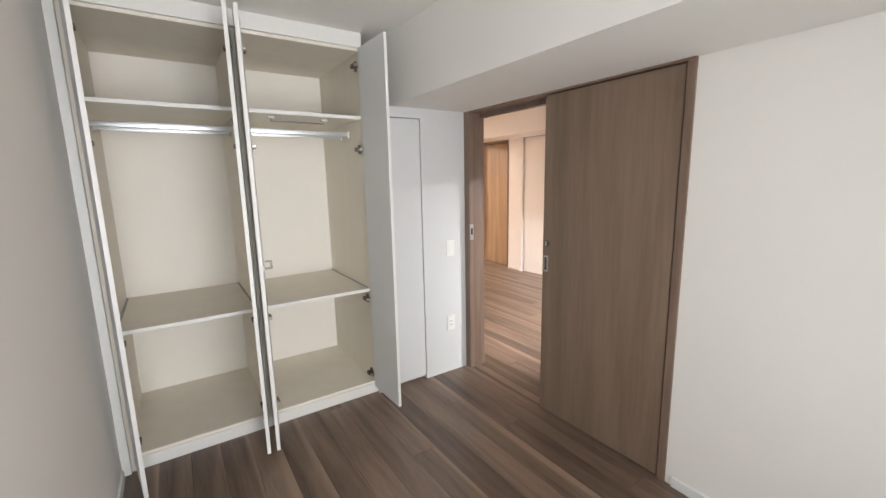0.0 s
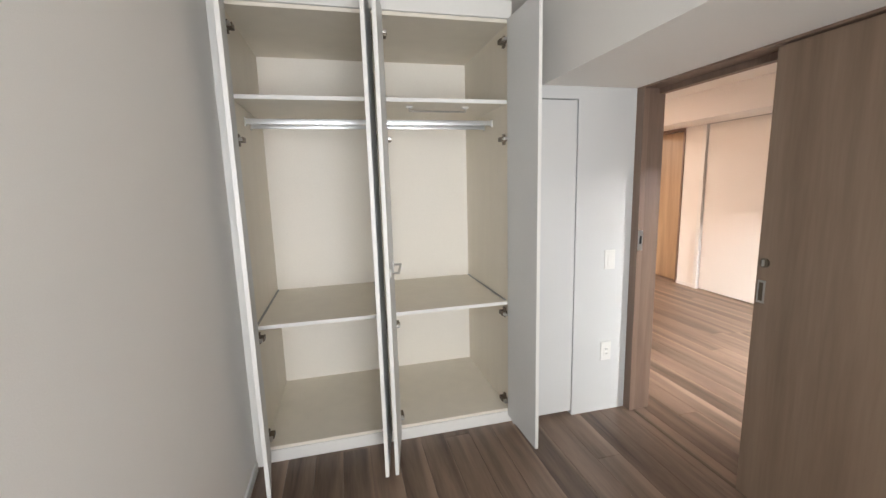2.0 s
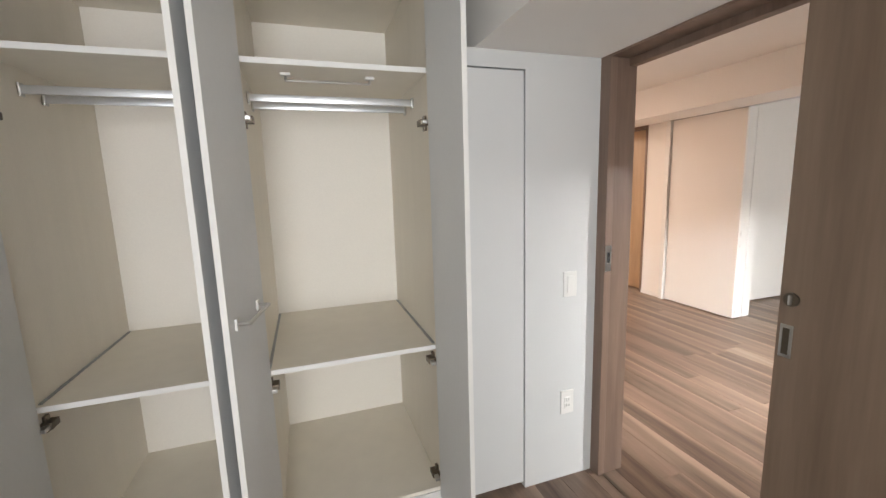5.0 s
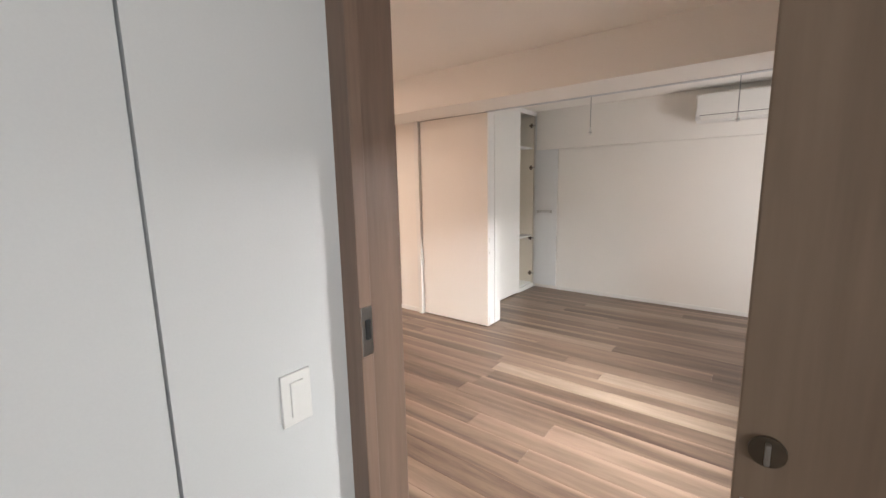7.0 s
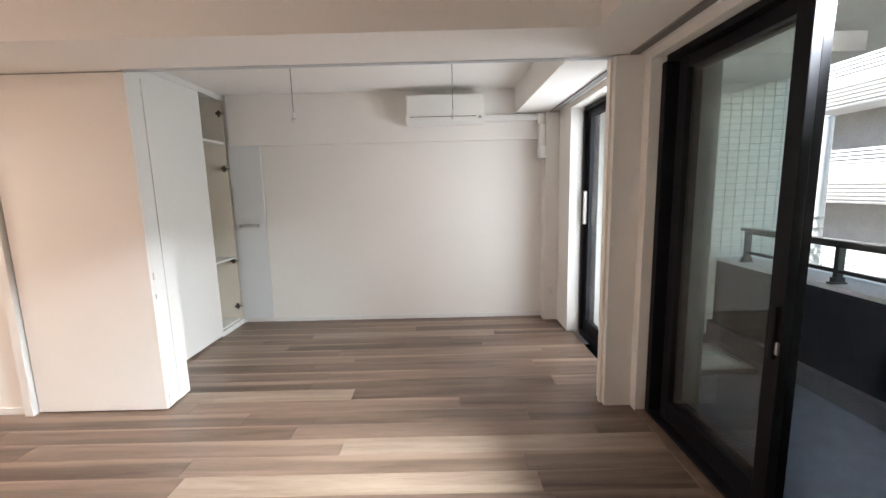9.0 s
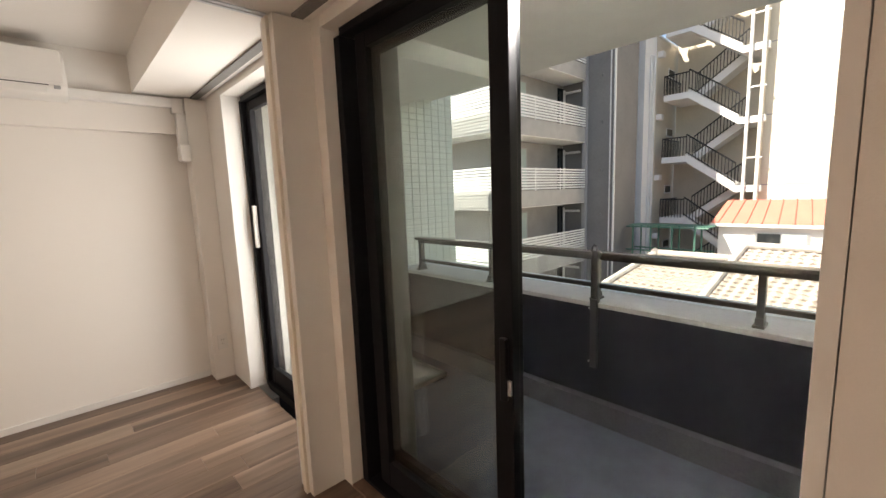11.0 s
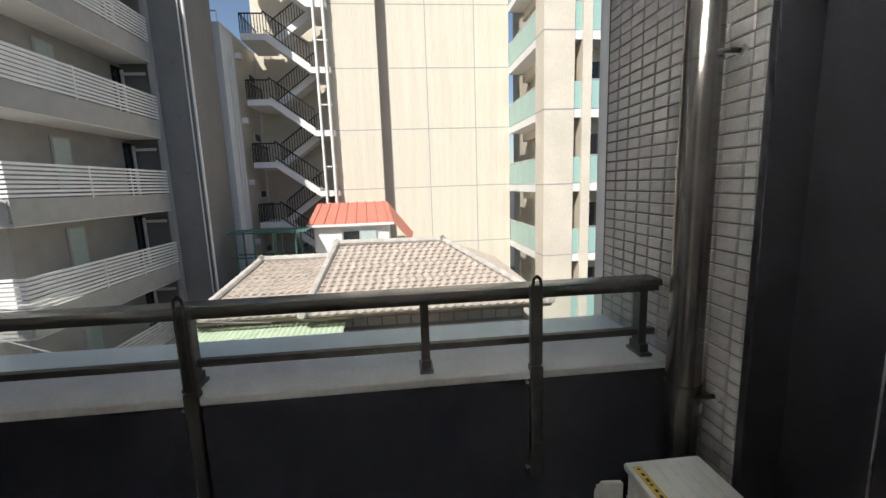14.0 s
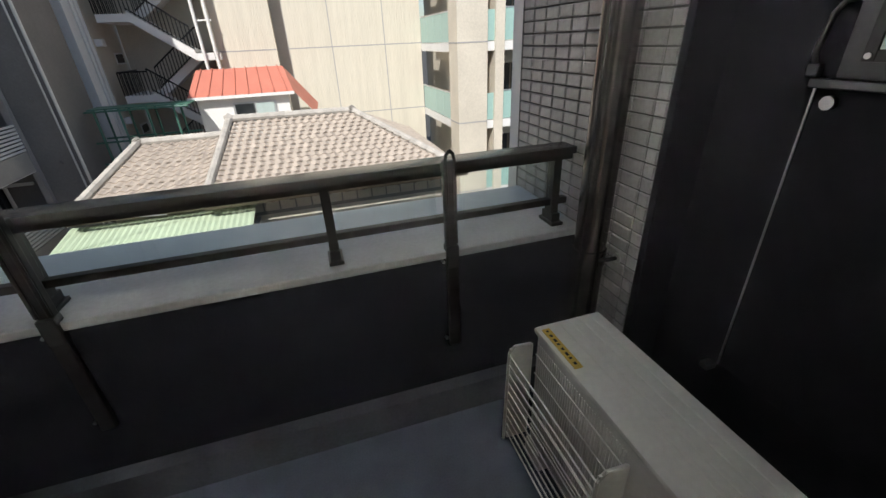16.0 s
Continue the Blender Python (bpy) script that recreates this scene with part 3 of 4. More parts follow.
part("dome", tube((3.3, 4.40, 2.398), (3.3, 4.40, 2.425), 0.03, 28, 0.048), PLASTIC, sd, "", True)

# wall air conditioner
ac = thing("air_conditioner", (6.27, 1.98, 2.03), "white wall-mounted split air conditioner", "air conditioner")
bm = bmesh.new()
prof = [(6.383, 2.035), (6.24, 2.035), (6.185, 2.06), (6.165, 2.10), (6.165, 2.27), (6.19, 2.30), (6.383, 2.30)]
va = [bm.verts.new((x, 1.61, z)) for x, z in prof]
vb_ = [bm.verts.new((x, 2.37, z)) for x, z in prof]
bm.faces.new(va)
bm.faces.new(vb_[::-1])
for i in range(len(prof)):
    j = (i + 1) % len(prof)
    bm.faces.new((va[i], vb_[i], vb_[j], va[j]))
bmesh.ops.bevel(bm, geom=[e for e in bm.edges], offset=0.006, segments=2, affect="EDGES")
part("body", bm, PLASTIC, ac, "", True)
part("front_panel", box(6.158, 6.1645, 1.625, 2.355, 2.105, 2.285, 0.003), PLASTIC, ac)
fl = part("air_flap", turned(box(6.176, 6.184, 1.70, 2.32, 2.045, 2.085, 0.003), 6.18, 2.0, 0), PLASTIC, ac)
part("flap_gap", boxes((6.168, 6.174, 1.69, 2.33, 2.088, 2.093)), RUBBER, ac)
part("indicator", box(6.160, 6.166, 1.64, 1.67, 2.07, 2.09, 0.001), GREYP, ac)
dt = thing("pipe_duct", (6.4, 1.03, 1.68), "white plastic pipe cover from the air conditioner", "duct")
part("cover", box(6.32, 6.384, 1.06, 1.605, 2.06, 2.12, 0.008), PLASTIC, dt, "", True)
part("elbow", box(6.315, 6.384, 0.992, 1.07, 2.02, 2.13, 0.015), PLASTIC, dt, "", True)
part("cover", box(6.30, 6.37, 0.992, 1.05, 1.80, 2.02, 0.008), PLASTIC, dt, "", True)
part("end_cap", box(6.24, 6.37, 0.99, 1.06, 1.68, 1.80, 0.02), PLASTIC, dt, "", True)
pl = wall_plate("wall_outlet", 1.0, 0.3, "small white wall outlet by the corner", "outlet", 2)
pl.matrix_world = Matrix.Translation((6.30, 0.92, 0.24)) @ Matrix.Rotation(radians(-90), 4, "Z")
for x, y, zb in ((4.87, 2.99, 1.86), (4.91, 1.95, 1.86)):
    pc = thing("pull_cord", (x, y, zb), "thin pull cord with a small clear knob", "pull cord", "pull cords")
    part("cord", tube((x, y, zb + 0.06), (x, y, 2.384), 0.003, 6), CABLE, pc)
    part("ceiling_cap", tube((x, y, 2.36), (x, y, 2.3845), 0.022, 16, 0.026), PLASTIC, pc, "", True)
    kb = part("knob", tube((x, y, zb), (x, y, zb + 0.06), 0.013, 12, 0.006), PLASTIC, pc, "", True)
    part("knob_ring", tube((x, y, zb + 0.015), (x, y, zb + 0.022), 0.0145, 12), STEEL, kb)


# ---- balcony doors ----
def sash(name, x0, x1, y, z0, z1, label, glassmat, stile=0.075):
    t = thing(name, ((x0 + x1) / 2, y, z0), label, "window", "balcony door sashes")
    for a, b in ((x0, x0 + stile), (x1 - stile, x1)):
        part("stile", box(a, b, y - 0.019, y + 0.019, z0, z1, 0.003), BLACK, t)
    part("top_rail", box(x0 + stile, x1 - stile, y - 0.018, y + 0.018, z1 - 0.06, z1, 0.003), BLACK, t)
    part("bottom_rail", box(x0 + stile, x1 - stile, y - 0.018, y + 0.018, z0, z0 + 0.12, 0.003), BLACK, t)
    g = part("pane", box(x0 + stile - 0.005, x1 - stile + 0.005, y - 0.004, y + 0.004, z0 + 0.115, z1 - 0.055), glassmat, t, "greenish double glass pane")
    g.visible_shadow = False
    return t


wf = setting("window_1", boxes((2.86, 2.903, 0.662, 0.80, 0.0, 2.06), (4.44, 4.488, 0.60, 0.80, 0.0, 2.06), (2.903, 4.44, 0.60, 0.80, 2.055, 2.088), (2.903, 4.44, 0.60, 0.80, -0.02, 0.028), bevel=0.003), BLACK, "black aluminium frame of the living room balcony door", "window frame")
setting("trim_window_reveal", boxes((2.872, 2.90, 0.802, 0.903, 0, 2.088), bevel=0.002), WHITE, "white painted window reveal", "trim")
setting("window_sill", box(2.90, 4.488, 0.802, 0.862, 0.0, 0.012, 0.002), FRAMEWOOD, "wood-look threshold strip", "window sill")
s1 = sash("sliding_sash", 3.598, 4.395, 0.735, 0.03, 2.052, "open black-framed sliding glass balcony door", GLASS)
part("lever_handle", box(3.612, 3.637, 0.755, 0.775, 0.72, 0.93, 0.005), BLACK, s1)
part("latch", box(3.60, 3.628, 0.7545, 0.765, 0.74, 0.79, 0.003), ALU, s1)
s2 = sash("sliding_sash", 3.635, 4.438, 0.665, 0.03, 2.052, "fixed black-framed glass sash behind the open one", CLEAR, 0.07)
wf2 = setting("window_2", boxes((4.862, 4.90, 0.60, 0.74, 0, 2.07), (5.90, 5.935, 0.60, 0.74, 0, 2.07), (4.90, 5.90, 0.60, 0.74, 2.06, 2.095), (4.90, 5.90, 0.60, 0.74, -0.02, 0.03), bevel=0.003), BLACK, "black aluminium frame of the side room window", "window frame")
setting("trim_window_reveal", boxes((5.936, 5.96, 0.60, 0.853, 0, 2.10), bevel=0.002), WHITE, "white painted window reveal", "trim")
s3 = sash("sliding_sash", 5.35, 5.90, 0.69, 0.03, 2.058, "closed black-framed glass sash of the side room", CLEAR, 0.07)
sash("sliding_sash", 4.90, 5.42, 0.64, 0.03, 2.058, "closed black-framed glass sash of the side room", CLEAR, 0.07)
part("catch", box(5.86, 5.885, 0.71, 0.74, 1.05, 1.35, 0.006), PLASTIC, s3, "white plastic pull handle")

# ---- balcony ----
BZ = -0.12
setting("floor_balcony", box(2.1, 6.1, -0.62, 0.60, -0.3, BZ), BALFLOOR, "grey vinyl balcony floor", "floor")
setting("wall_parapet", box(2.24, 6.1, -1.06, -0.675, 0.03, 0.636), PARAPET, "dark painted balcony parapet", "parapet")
setting("trim_parapet_foot", box(2.24, 6.1, -1.06, -0.618, -0.3, 0.028), KERB, "grey drain kerb along the parapet", "kerb")
setting("trim_coping", box(2.24, 6.1, -1.0, -0.662, 0.637, 0.668, 0.006), COPING, "grey painted parapet coping", "coping")
setting("trim_coping_outer", box(2.24, 6.1, -1.22, -1.0, 0.60, 0.672, 0.004), COPING_SKY, "outer metal coping coloured like reflected sky", "coping")
setting("wall_parapet_outer", box(2.24, 6.1, -1.2, -1.062, -8, 0.598), GREYFACE, "outer face of the parapet", "parapet")
setting("ceiling_balcony", box(1.9, 6.3, -1.22, 0.55, 2.345, 2.6), SOFFIT, "pale balcony soffit", "ceiling")
setting("beam_balcony_end", box(4.9, 6.1, -0.72, 0.495, 2.22, 2.344), SOFFIT, "short pale soffit beam", "beam")
setting("wall_stucco_jamb", box(2.80, 2.874, 0.552, 0.661, BZ, 2.344, 0.004), STUCCO, "rough grey stucco door jamb", "wall")
setting("wall_stucco", box(2.1, 2.80, 0.55, 0.5595, BZ, 2.344), STUCCO, "rough grey stucco balcony wall", "wall")
setting("trim_window_outer", box(4.44, 4.4885, 0.495, 0.598, BZ, 2.09), STUCCO, "rough grey stucco outer window jamb", "trim")
setting("wall_stucco_pier", boxes((4.49, 4.858, 0.488, 0.499, BZ, 2.344), (5.962, 6.098, 0.488, 0.499, BZ, 2.344)), STUCCO, "rough grey stucco between the windows", "wall")
setting("wall_east_end", box(6.1, 6.22, -0.5, 0.495, -8, 2.344), STUCCO, "grey stucco end wall of the balcony", "wall")
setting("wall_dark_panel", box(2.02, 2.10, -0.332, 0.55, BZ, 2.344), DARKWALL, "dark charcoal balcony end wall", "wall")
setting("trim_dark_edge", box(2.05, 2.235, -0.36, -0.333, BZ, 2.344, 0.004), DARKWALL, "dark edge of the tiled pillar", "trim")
tw = setting("wall_tiled_pillar", box(1.75, 2.232, -1.265, -0.3605, -8, 3.0), GROUT, "grey glazed tile pillar beside the balcony", "wall")
te = setting("wall_tiled_end", box(6.102, 6.3, -1.5, -0.5, -8, 2.6), GROUTLIGHT, "pale glazed tile end wall of the balcony", "wall")

# escape panel on the dark end wall
ep = thing("escape_panel", (2.11, 0.15, 0.41), "dark metal hatch panel with a grey bracket", "panel")
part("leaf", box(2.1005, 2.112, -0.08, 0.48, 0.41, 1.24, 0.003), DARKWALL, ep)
part("edge_strip", box(2.112, 2.115, -0.083, -0.078, 0.41, 1.24), STEEL, ep)
part("catch", box(2.101, 2.14, -0.12, -0.09, 0.38, 0.40, 0.004), STEEL, ep)
part("screw", tube((2.112, -0.042, 1.20), (2.124, -0.042, 1.20), 0.015, 14), STEEL, ep, "", True)
bx_ = thing("meter_box", (2.12, 0.2, 1.25), "dark grey box with a small window and curved handle", "box")
part("body", box(2.1005, 2.135, -0.04, 0.48, 1.25, 1.95, 0.010), DARKBOX, bx_, "", True)
part("window_frame", boxes((2.135, 2.142, 0.0, 0.022, 1.285, 1.80), (2.135, 2.142, 0.40, 0.422, 1.285, 1.80), (2.135, 2.142, 0.022, 0.40, 1.285, 1.307), (2.135, 2.142, 0.022, 0.40, 1.778, 1.80), bevel=0.002), RAILM, bx_)
part("window", box(2.1352, 2.138, 0.0225, 0.3995, 1.3075, 1.7775), PALEWIN, bx_, "pale glazed notice window")
part("lower_lip", box(2.1005, 2.138, -0.085, 0.48, 1.230, 1.249, 0.004), DARKBOX, bx_)
part("handle", bent([(2.108, -0.052, 1.40), (2.114, -0.078, 1.397), (2.116, -0.092, 1.375), (2.116, -0.104, 1.30), (2.108, -0.102, 1.275)], 0.006), STEEL, bx_, "curved grey metal handle", True)
part("handle_base", box(2.1005, 2.118, -0.112, -0.085, 1.2495, 1.278, 0.004), DARKBOX, bx_)
for yy in (0.01, 0.41):
    part("corner_screw", tube((2.142, yy, 1.296), (2.145, yy, 1.296), 0.006, 10), STEEL, bx_)

# drain pipe
dp = thing("drain_pipe", (2.312, -0.515, BZ), "glossy dark bronze rain pipe on wall clips", "pipe")
part("pipe", tube((2.312, -0.515, BZ), (2.312, -0.515, 2.344), 0.056, 32), PIPEM, dp, "", True)
part("socket_joint", tube((2.312, -0.515, 0.60), (2.312, -0.515, 0.66), 0.060, 32), PIPEM, dp, "", True)
for z in (1.74, 0.633):
    c = part("clip", bent([(2.312, -0.462, z), (2.28, -0.448, z), (2.234, -0.447, z)], 0.008), RAILM, dp, "", True)
    part("wall_rose", tube((2.233, -0.447, z), (2.247, -0.447, z), 0.018, 16), STEEL, c, "steel wall rose", True)
    part("clip_band", tube((2.312, -0.515, z - 0.012), (2.312, -0.515, z + 0.012), 0.059, 32), PIPEM, c, "", True)

# railing
rl = thing("balcony_railing", (4.0, -0.78, 0.685), "dark bronze metal railing on the parapet", "railing")
part("top_rail", box(2.27, 5.86, -0.808, -0.712, 0.955, 0.982, 0.004), RAILTOP, rl, "", True)
part("bottom_rail", box(2.27, 5.84, -0.775, -0.745, 0.745, 0.772, 0.003), RAILM, rl)
part("rail_lip", box(2.27, 5.84, -0.785, -0.735, 0.930, 0.954, 0.002), RAILM, rl)
for x in (2.33, 3.205, 4.06, 4.945, 5.82):
    p = part("post", box(x - 0.016, x + 0.016, -0.785, -0.735, 0.672, 0.949, 0.003), RAILM, rl)
    part("base_plate", boxes((x - 0.026, x + 0.026, -0.81, -0.705, 0.668, 0.682), (x - 0.018, x + 0.018, -0.80, -0.72, 0.682, 0.715), bevel=0.003), RAILM, p)
RX = (2.33, 2.80, 3.205, 4.06, 4.945, 5.82)
for a, b in zip(RX, RX[1:]):
    gp = part("glass_panel", box(a + 0.02, b - 0.02, -0.762, -0.758, 0.772, 0.931), CLEAR, rl, "clear glass infill panel")
    gp.visible_shadow = False
part("wall_bracket", box(2.233, 2.28, -0.775, -0.75, 0.95, 0.965, 0.002), STEEL, rl)
for x in (4.03, 2.795):
    hk = thing("laundry_pole_holder", (x, -0.615, 0.25), "black folded laundry pole holder on the parapet", "laundry holder", "pole holders")
    part("plate", box(x - 0.024, x + 0.024, -0.673, -0.652, 0.235, 0.636, 0.006), RAILM, hk)
    part("upper_post", box(x - 0.02, x + 0.02, -0.690, -0.663, 0.668, 1.0, 0.004), RAILM, hk)
    part("clamp", box(x - 0.024, x + 0.024, -0.692, -0.648, 0.60, 0.69, 0.005), RAILM, hk)
    part("rail_clip", box(x - 0.018, x + 0.018, -0.712, -0.6905, 0.955, 0.985, 0.003), RAILM, hk)
    part("ring", bent([(x - 0.016, -0.656, 0.70), (x - 0.016, -0.656, 1.0), (x - 0.012, -0.656, 1.025), (x, -0.656, 1.036), (x + 0.012, -0.656, 1.025), (x + 0.016, -0.656, 1.0), (x + 0.016, -0.656, 0.70)], 0.006), RAILM, hk, "", True)
    for z in (0.27, 0.625):
        part("bolt", tube((x + 0.034, -0.676, z), (x + 0.034, -0.66, z), 0.006, 10), STEEL, hk, "", True)

# outdoor unit
ou = thing("outdoor_unit", (2.46, 0.03, BZ), "ivory outdoor air conditioner unit with wind guard", "air conditioner")
part("cabinet", box(2.375, 2.608, -0.345, 0.44, -0.03, 0.475, 0.012), ACOUT, ou, "", True)
tp = part("top_plate", box(2.366, 2.618, -0.355, 0.45, 0.472, 0.495, 0.010), ACOUT, ou, "", True)
for i in range(4):
    part("ridge", box(2.40 + i * 0.04, 2.411 + i * 0.04, -0.33, 0.42, 0.4945, 0.498, 0.0012), ACOUT, tp)
lab = part("warning_label", box(2.575, 2.603, -0.33, -0.14, 0.495, 0.4965), YELLOW, tp, "yellow warning label with worn black print")
for i in range(8):
    part("print_bar", box(2.585, 2.594, -0.32 + i * 0.022, -0.312 + i * 0.022 + 0.003 * (i % 3), 0.4966, 0.4972), RUBBER, lab)
for yy in (-0.30, 0.36):
    part("foot", box(2.30, 2.62, yy - 0.05, yy + 0.05, BZ, -0.03, 0.008), ACOUT, ou)
grille = part("grille", box(2.601, 2.606, -0.335, 0.10, 0.0, 0.44), DARKWALL, ou)
for i in range(36):
    y = -0.33 + i * 0.0122
    part("grille_wire", box(2.606, 2.611, y - 0.0015, y + 0.0015, 0.0, 0.44), ACOUT, grille)
for i in range(5):
    part("grille_bar", box(2.611, 2.615, -0.335, 0.10, 0.05 + i * 0.085, 0.054 + i * 0.085), ACOUT, grille)
wg = part("wind_guard", box(2.612, 2.70, -0.365, -0.357, -0.02, 0.42, 0.003), ACOUT, ou, "slatted wind guard")
part("guard_side", box(2.612, 2.70, 0.112, 0.12, -0.02, 0.42, 0.003), ACOUT, wg)
part("guard_rim", bent([(2.62, -0.361, 0.42), (2.68, -0.361, 0.425), (2.70, -0.361, 0.40), (2.71, -0.361, -0.02)], 0.006), ACOUT, wg, "", True)
part("guard_rim", bent([(2.62, 0.116, 0.42), (2.68, 0.116, 0.425), (2.70, 0.116, 0.40), (2.71, 0.116, -0.02)], 0.006), ACOUT, wg, "", True)
for i in range(10):
    z = 0.385 - i * 0.042
    bm = box(2.695, 2.70, -0.36, 0.115, z - 0.011, z + 0.011, 0.001)
    bmesh.ops.rotate(bm, verts=bm.verts, cent=(2.698, 0, z), matrix=Matrix.Rotation(radians(20), 3, "Y"))
    part("slat", bm, ACOUT, wg)
mb = thing("floor_hatch", (5.48, -0.15, BZ), "metal balcony escape hatch with bright instruction labels", "hatch")
part("cover", box(5.22, 5.74, -0.43, 0.12, BZ, BZ + 0.03, 0.006), ALU, mb)
part("rim", boxes((5.20, 5.22, -0.45, 0.14, BZ, BZ + 0.036), (5.74, 5.76, -0.45, 0.14, BZ, BZ + 0.036), (5.22, 5.74, -0.45, -0.43, BZ, BZ + 0.036), (5.22, 5.74, 0.12, 0.14, BZ, BZ + 0.036)), STEEL, mb, "raised steel rim")
part("label", box(5.30, 5.45, -0.35, 0.05, BZ + 0.0305, BZ + 0.032), WHITEP, mb, "white instruction label")
part("label", box(5.50, 5.56, -0.35, 0.05, BZ + 0.0305, BZ + 0.032), PALEWIN, mb, "pale green instruction label")
part("label_sticker", box(5.60, 5.70, -0.12, 0.04, BZ + 0.0305, BZ + 0.032), YELLOW, mb)
for i in range(5):
    part("print_bar", box(5.32 + i * 0.025, 5.328 + i * 0.025, -0.33, 0.0 - 0.03 * (i % 2), BZ + 0.0321, BZ + 0.0326), GREYP, mb)

# ---- outside ----
GZ = -8.5
setting("ground", box(-400, 400, -600, 60, GZ - 0.5, GZ), GROUND, "dark asphalt and yards below", "ground")
# out-of-view blocks, sized to keep sun and sky off the balcony
setting("wall_own_building", boxes((-8, 1.75, -1.62, -1.61, GZ, 0.0), (-8, -0.57, -1.5, 8, GZ, 5.5), (6.6, 14, -0.4, 8, GZ, 5.5), (-8, 14, -0.9, 8, 2.61, 5.5), (-8, 14, 8.2, 8.4, GZ, 5.5), (1.75, 6.3, -0.59, 8, GZ, -0.31)), GREYFACE, "unseen mass of the flat's own building, blocking sun and sky", "building")

# louvred apartment building
lb = thing("apartment_building", (15, -13, GZ), "dark grey apartment building with white louvred balconies", "building")
LX, LY, LE = 12.6, -10.05, -17.1
part("wall", boxes((LX + 1.3, 24, LE, LY - 1.3, GZ, 14)), DARKFACE, lb)
part("end_wall", box(11.27, LX + 1.3, LE - 2.5, LE - 0.02, GZ, 15), STRIPFACE, lb)
part("end_post", box(LX - 0.05, LX + 0.15, LE, LE + 0.2, GZ, 14), GREYFACE, lb)
for dx, rr in ((11.25, 0.05), (11.45, 0.03)):
    part("rain_pipe", tube((dx, LE + 0.05, GZ), (dx, LE + 0.05, 14), rr, 10), WHITEP, lb, "", True)
for zt in (10.84, 7.99, 5.14, 2.29, -0.56, -3.41):
    bal = part("balcony", boxes((LX, LX + 1.35, LE, LY - 0.0, zt - 1.58, zt - 0.92), (LX + 1.35, 24, LY - 1.35, LY, zt - 1.58, zt - 0.92)), SLABGREY, lb, "grey balcony slab and band")
    for i in range(5):
        z = zt - 1.0 - i * 0.115
        part("band_rib", box(LX + 0.05, 24, LY + 0.001, LY + 0.03, z - 0.04, z + 0.04), SLABGREY, bal)
    part("soffit", boxes((LX + 0.02, LX + 1.3, LE, LY - 0.02, zt - 1.61, zt - 1.581), (LX + 1.3, 24, LY - 1.33, LY - 0.02, zt - 1.61, zt - 1.581)), WHITEP, bal)
    for i in range(8):
        z = zt - 0.05 - i * 0.114
        part("louvre", boxes((LX - 0.02, LX + 0.02, LE, LY + 0.02, z - 0.033, z + 0.033), (LX + 0.02, 24, LY - 0.02, LY + 0.02, z - 0.033, z + 0.033)), SLATM, bal)
    for y in (LY - 2.7, LY - 4.6, LE + 0.05):
        part("louvre_post", box(LX - 0.03, LX - 0.021, y - 0.03, y + 0.03, zt - 0.95, zt), SLATM, bal)
    wz = zt - 0.91
    part("window_frame", box(LX + 1.26, LX + 1.30, -13.98, -13.22, wz + 0.2, wz + 1.88), GREYFACE, bal)
    part("window_pane", box(LX + 1.25, LX + 1.262, -13.91, -13.29, wz + 0.25, wz + 1.83), PALEWIN, bal)
    part("door", box(LX + 1.25, LX + 1.30, LE + 0.02, LE + 0.5, wz, wz + 2.0), DARKOPEN, bal)
    part("pipe", tube((LX + 1.15, LE + 0.12, wz - 0.3), (LX + 1.15, LE + 0.12, wz + 1.9), 0.06, 8), WHITEP, bal, "", True)
    part("pipe", tube((LX + 0.3, LE + 0.12, wz + 1.75), (LX + 1.15, LE + 0.12, wz + 1.75), 0.06, 8), WHITEP, bal, "", True)
for z in (6.5, 4.4, 2.2, 0.1, -2):
    part("vent", tube((11.9, LE - 0.02, z), (11.9, LE + 0.08, z), 0.07, 10), GREYBAND, lb, "", True)

# grey tower behind
gt = thing("tower_building", (12.6, -23, GZ), "pale grey rendered building with vent hoods", "building")
part("wall", box(11.35, 16, -26.2, -20.6, GZ, 9.1), TOWERFACE, gt)
# thin cream slab over the rear part of the side
part("side_wall", box(11.33, 11.349, -26.2, -22.1, GZ, 9.1), BEIGETILE, gt, "cream side wall")
part("parapet", box(11.30, 16.05, -26.25, -20.55, 9.1, 9.2), TOWERFACE, gt)
part("roof_unit", box(12.2, 13.1, -22, -21, 9.2, 9.7), GREYBAND, gt)
for k in range(6):
    part("roof_rail_post", tube((11.45 + k * 0.5, -20.7, 9.2), (11.45 + k * 0.5, -20.7, 9.75), 0.025, 6), ALU, gt)
part("roof_rail", tube((11.45, -20.7, 9.72), (13.95, -20.7, 9.72), 0.03, 6), ALU, gt)
for y in (-21.3, -21.65):
    part("rain_pipe", tube((11.29, y, GZ), (11.29, y, 8.0), 0.06, 8), WHITEP, gt, "", True)
for i in range(5):
    z = 8.2 - i * 3.2
    part("vent_hood", box(11.05, 11.35, -22.6, -22.2, z - 0.15, z + 0.15, 0.05), WHITEP, gt)
    wn_ = part("window", box(11.30, 11.36, -24.8, -23.8, z - 0.9, z - 0.4), WHITEP, gt)
    part("pane", box(11.28, 11.305, -24.7, -23.9, z - 0.83, z - 0.47), DARKOPEN, wn_)

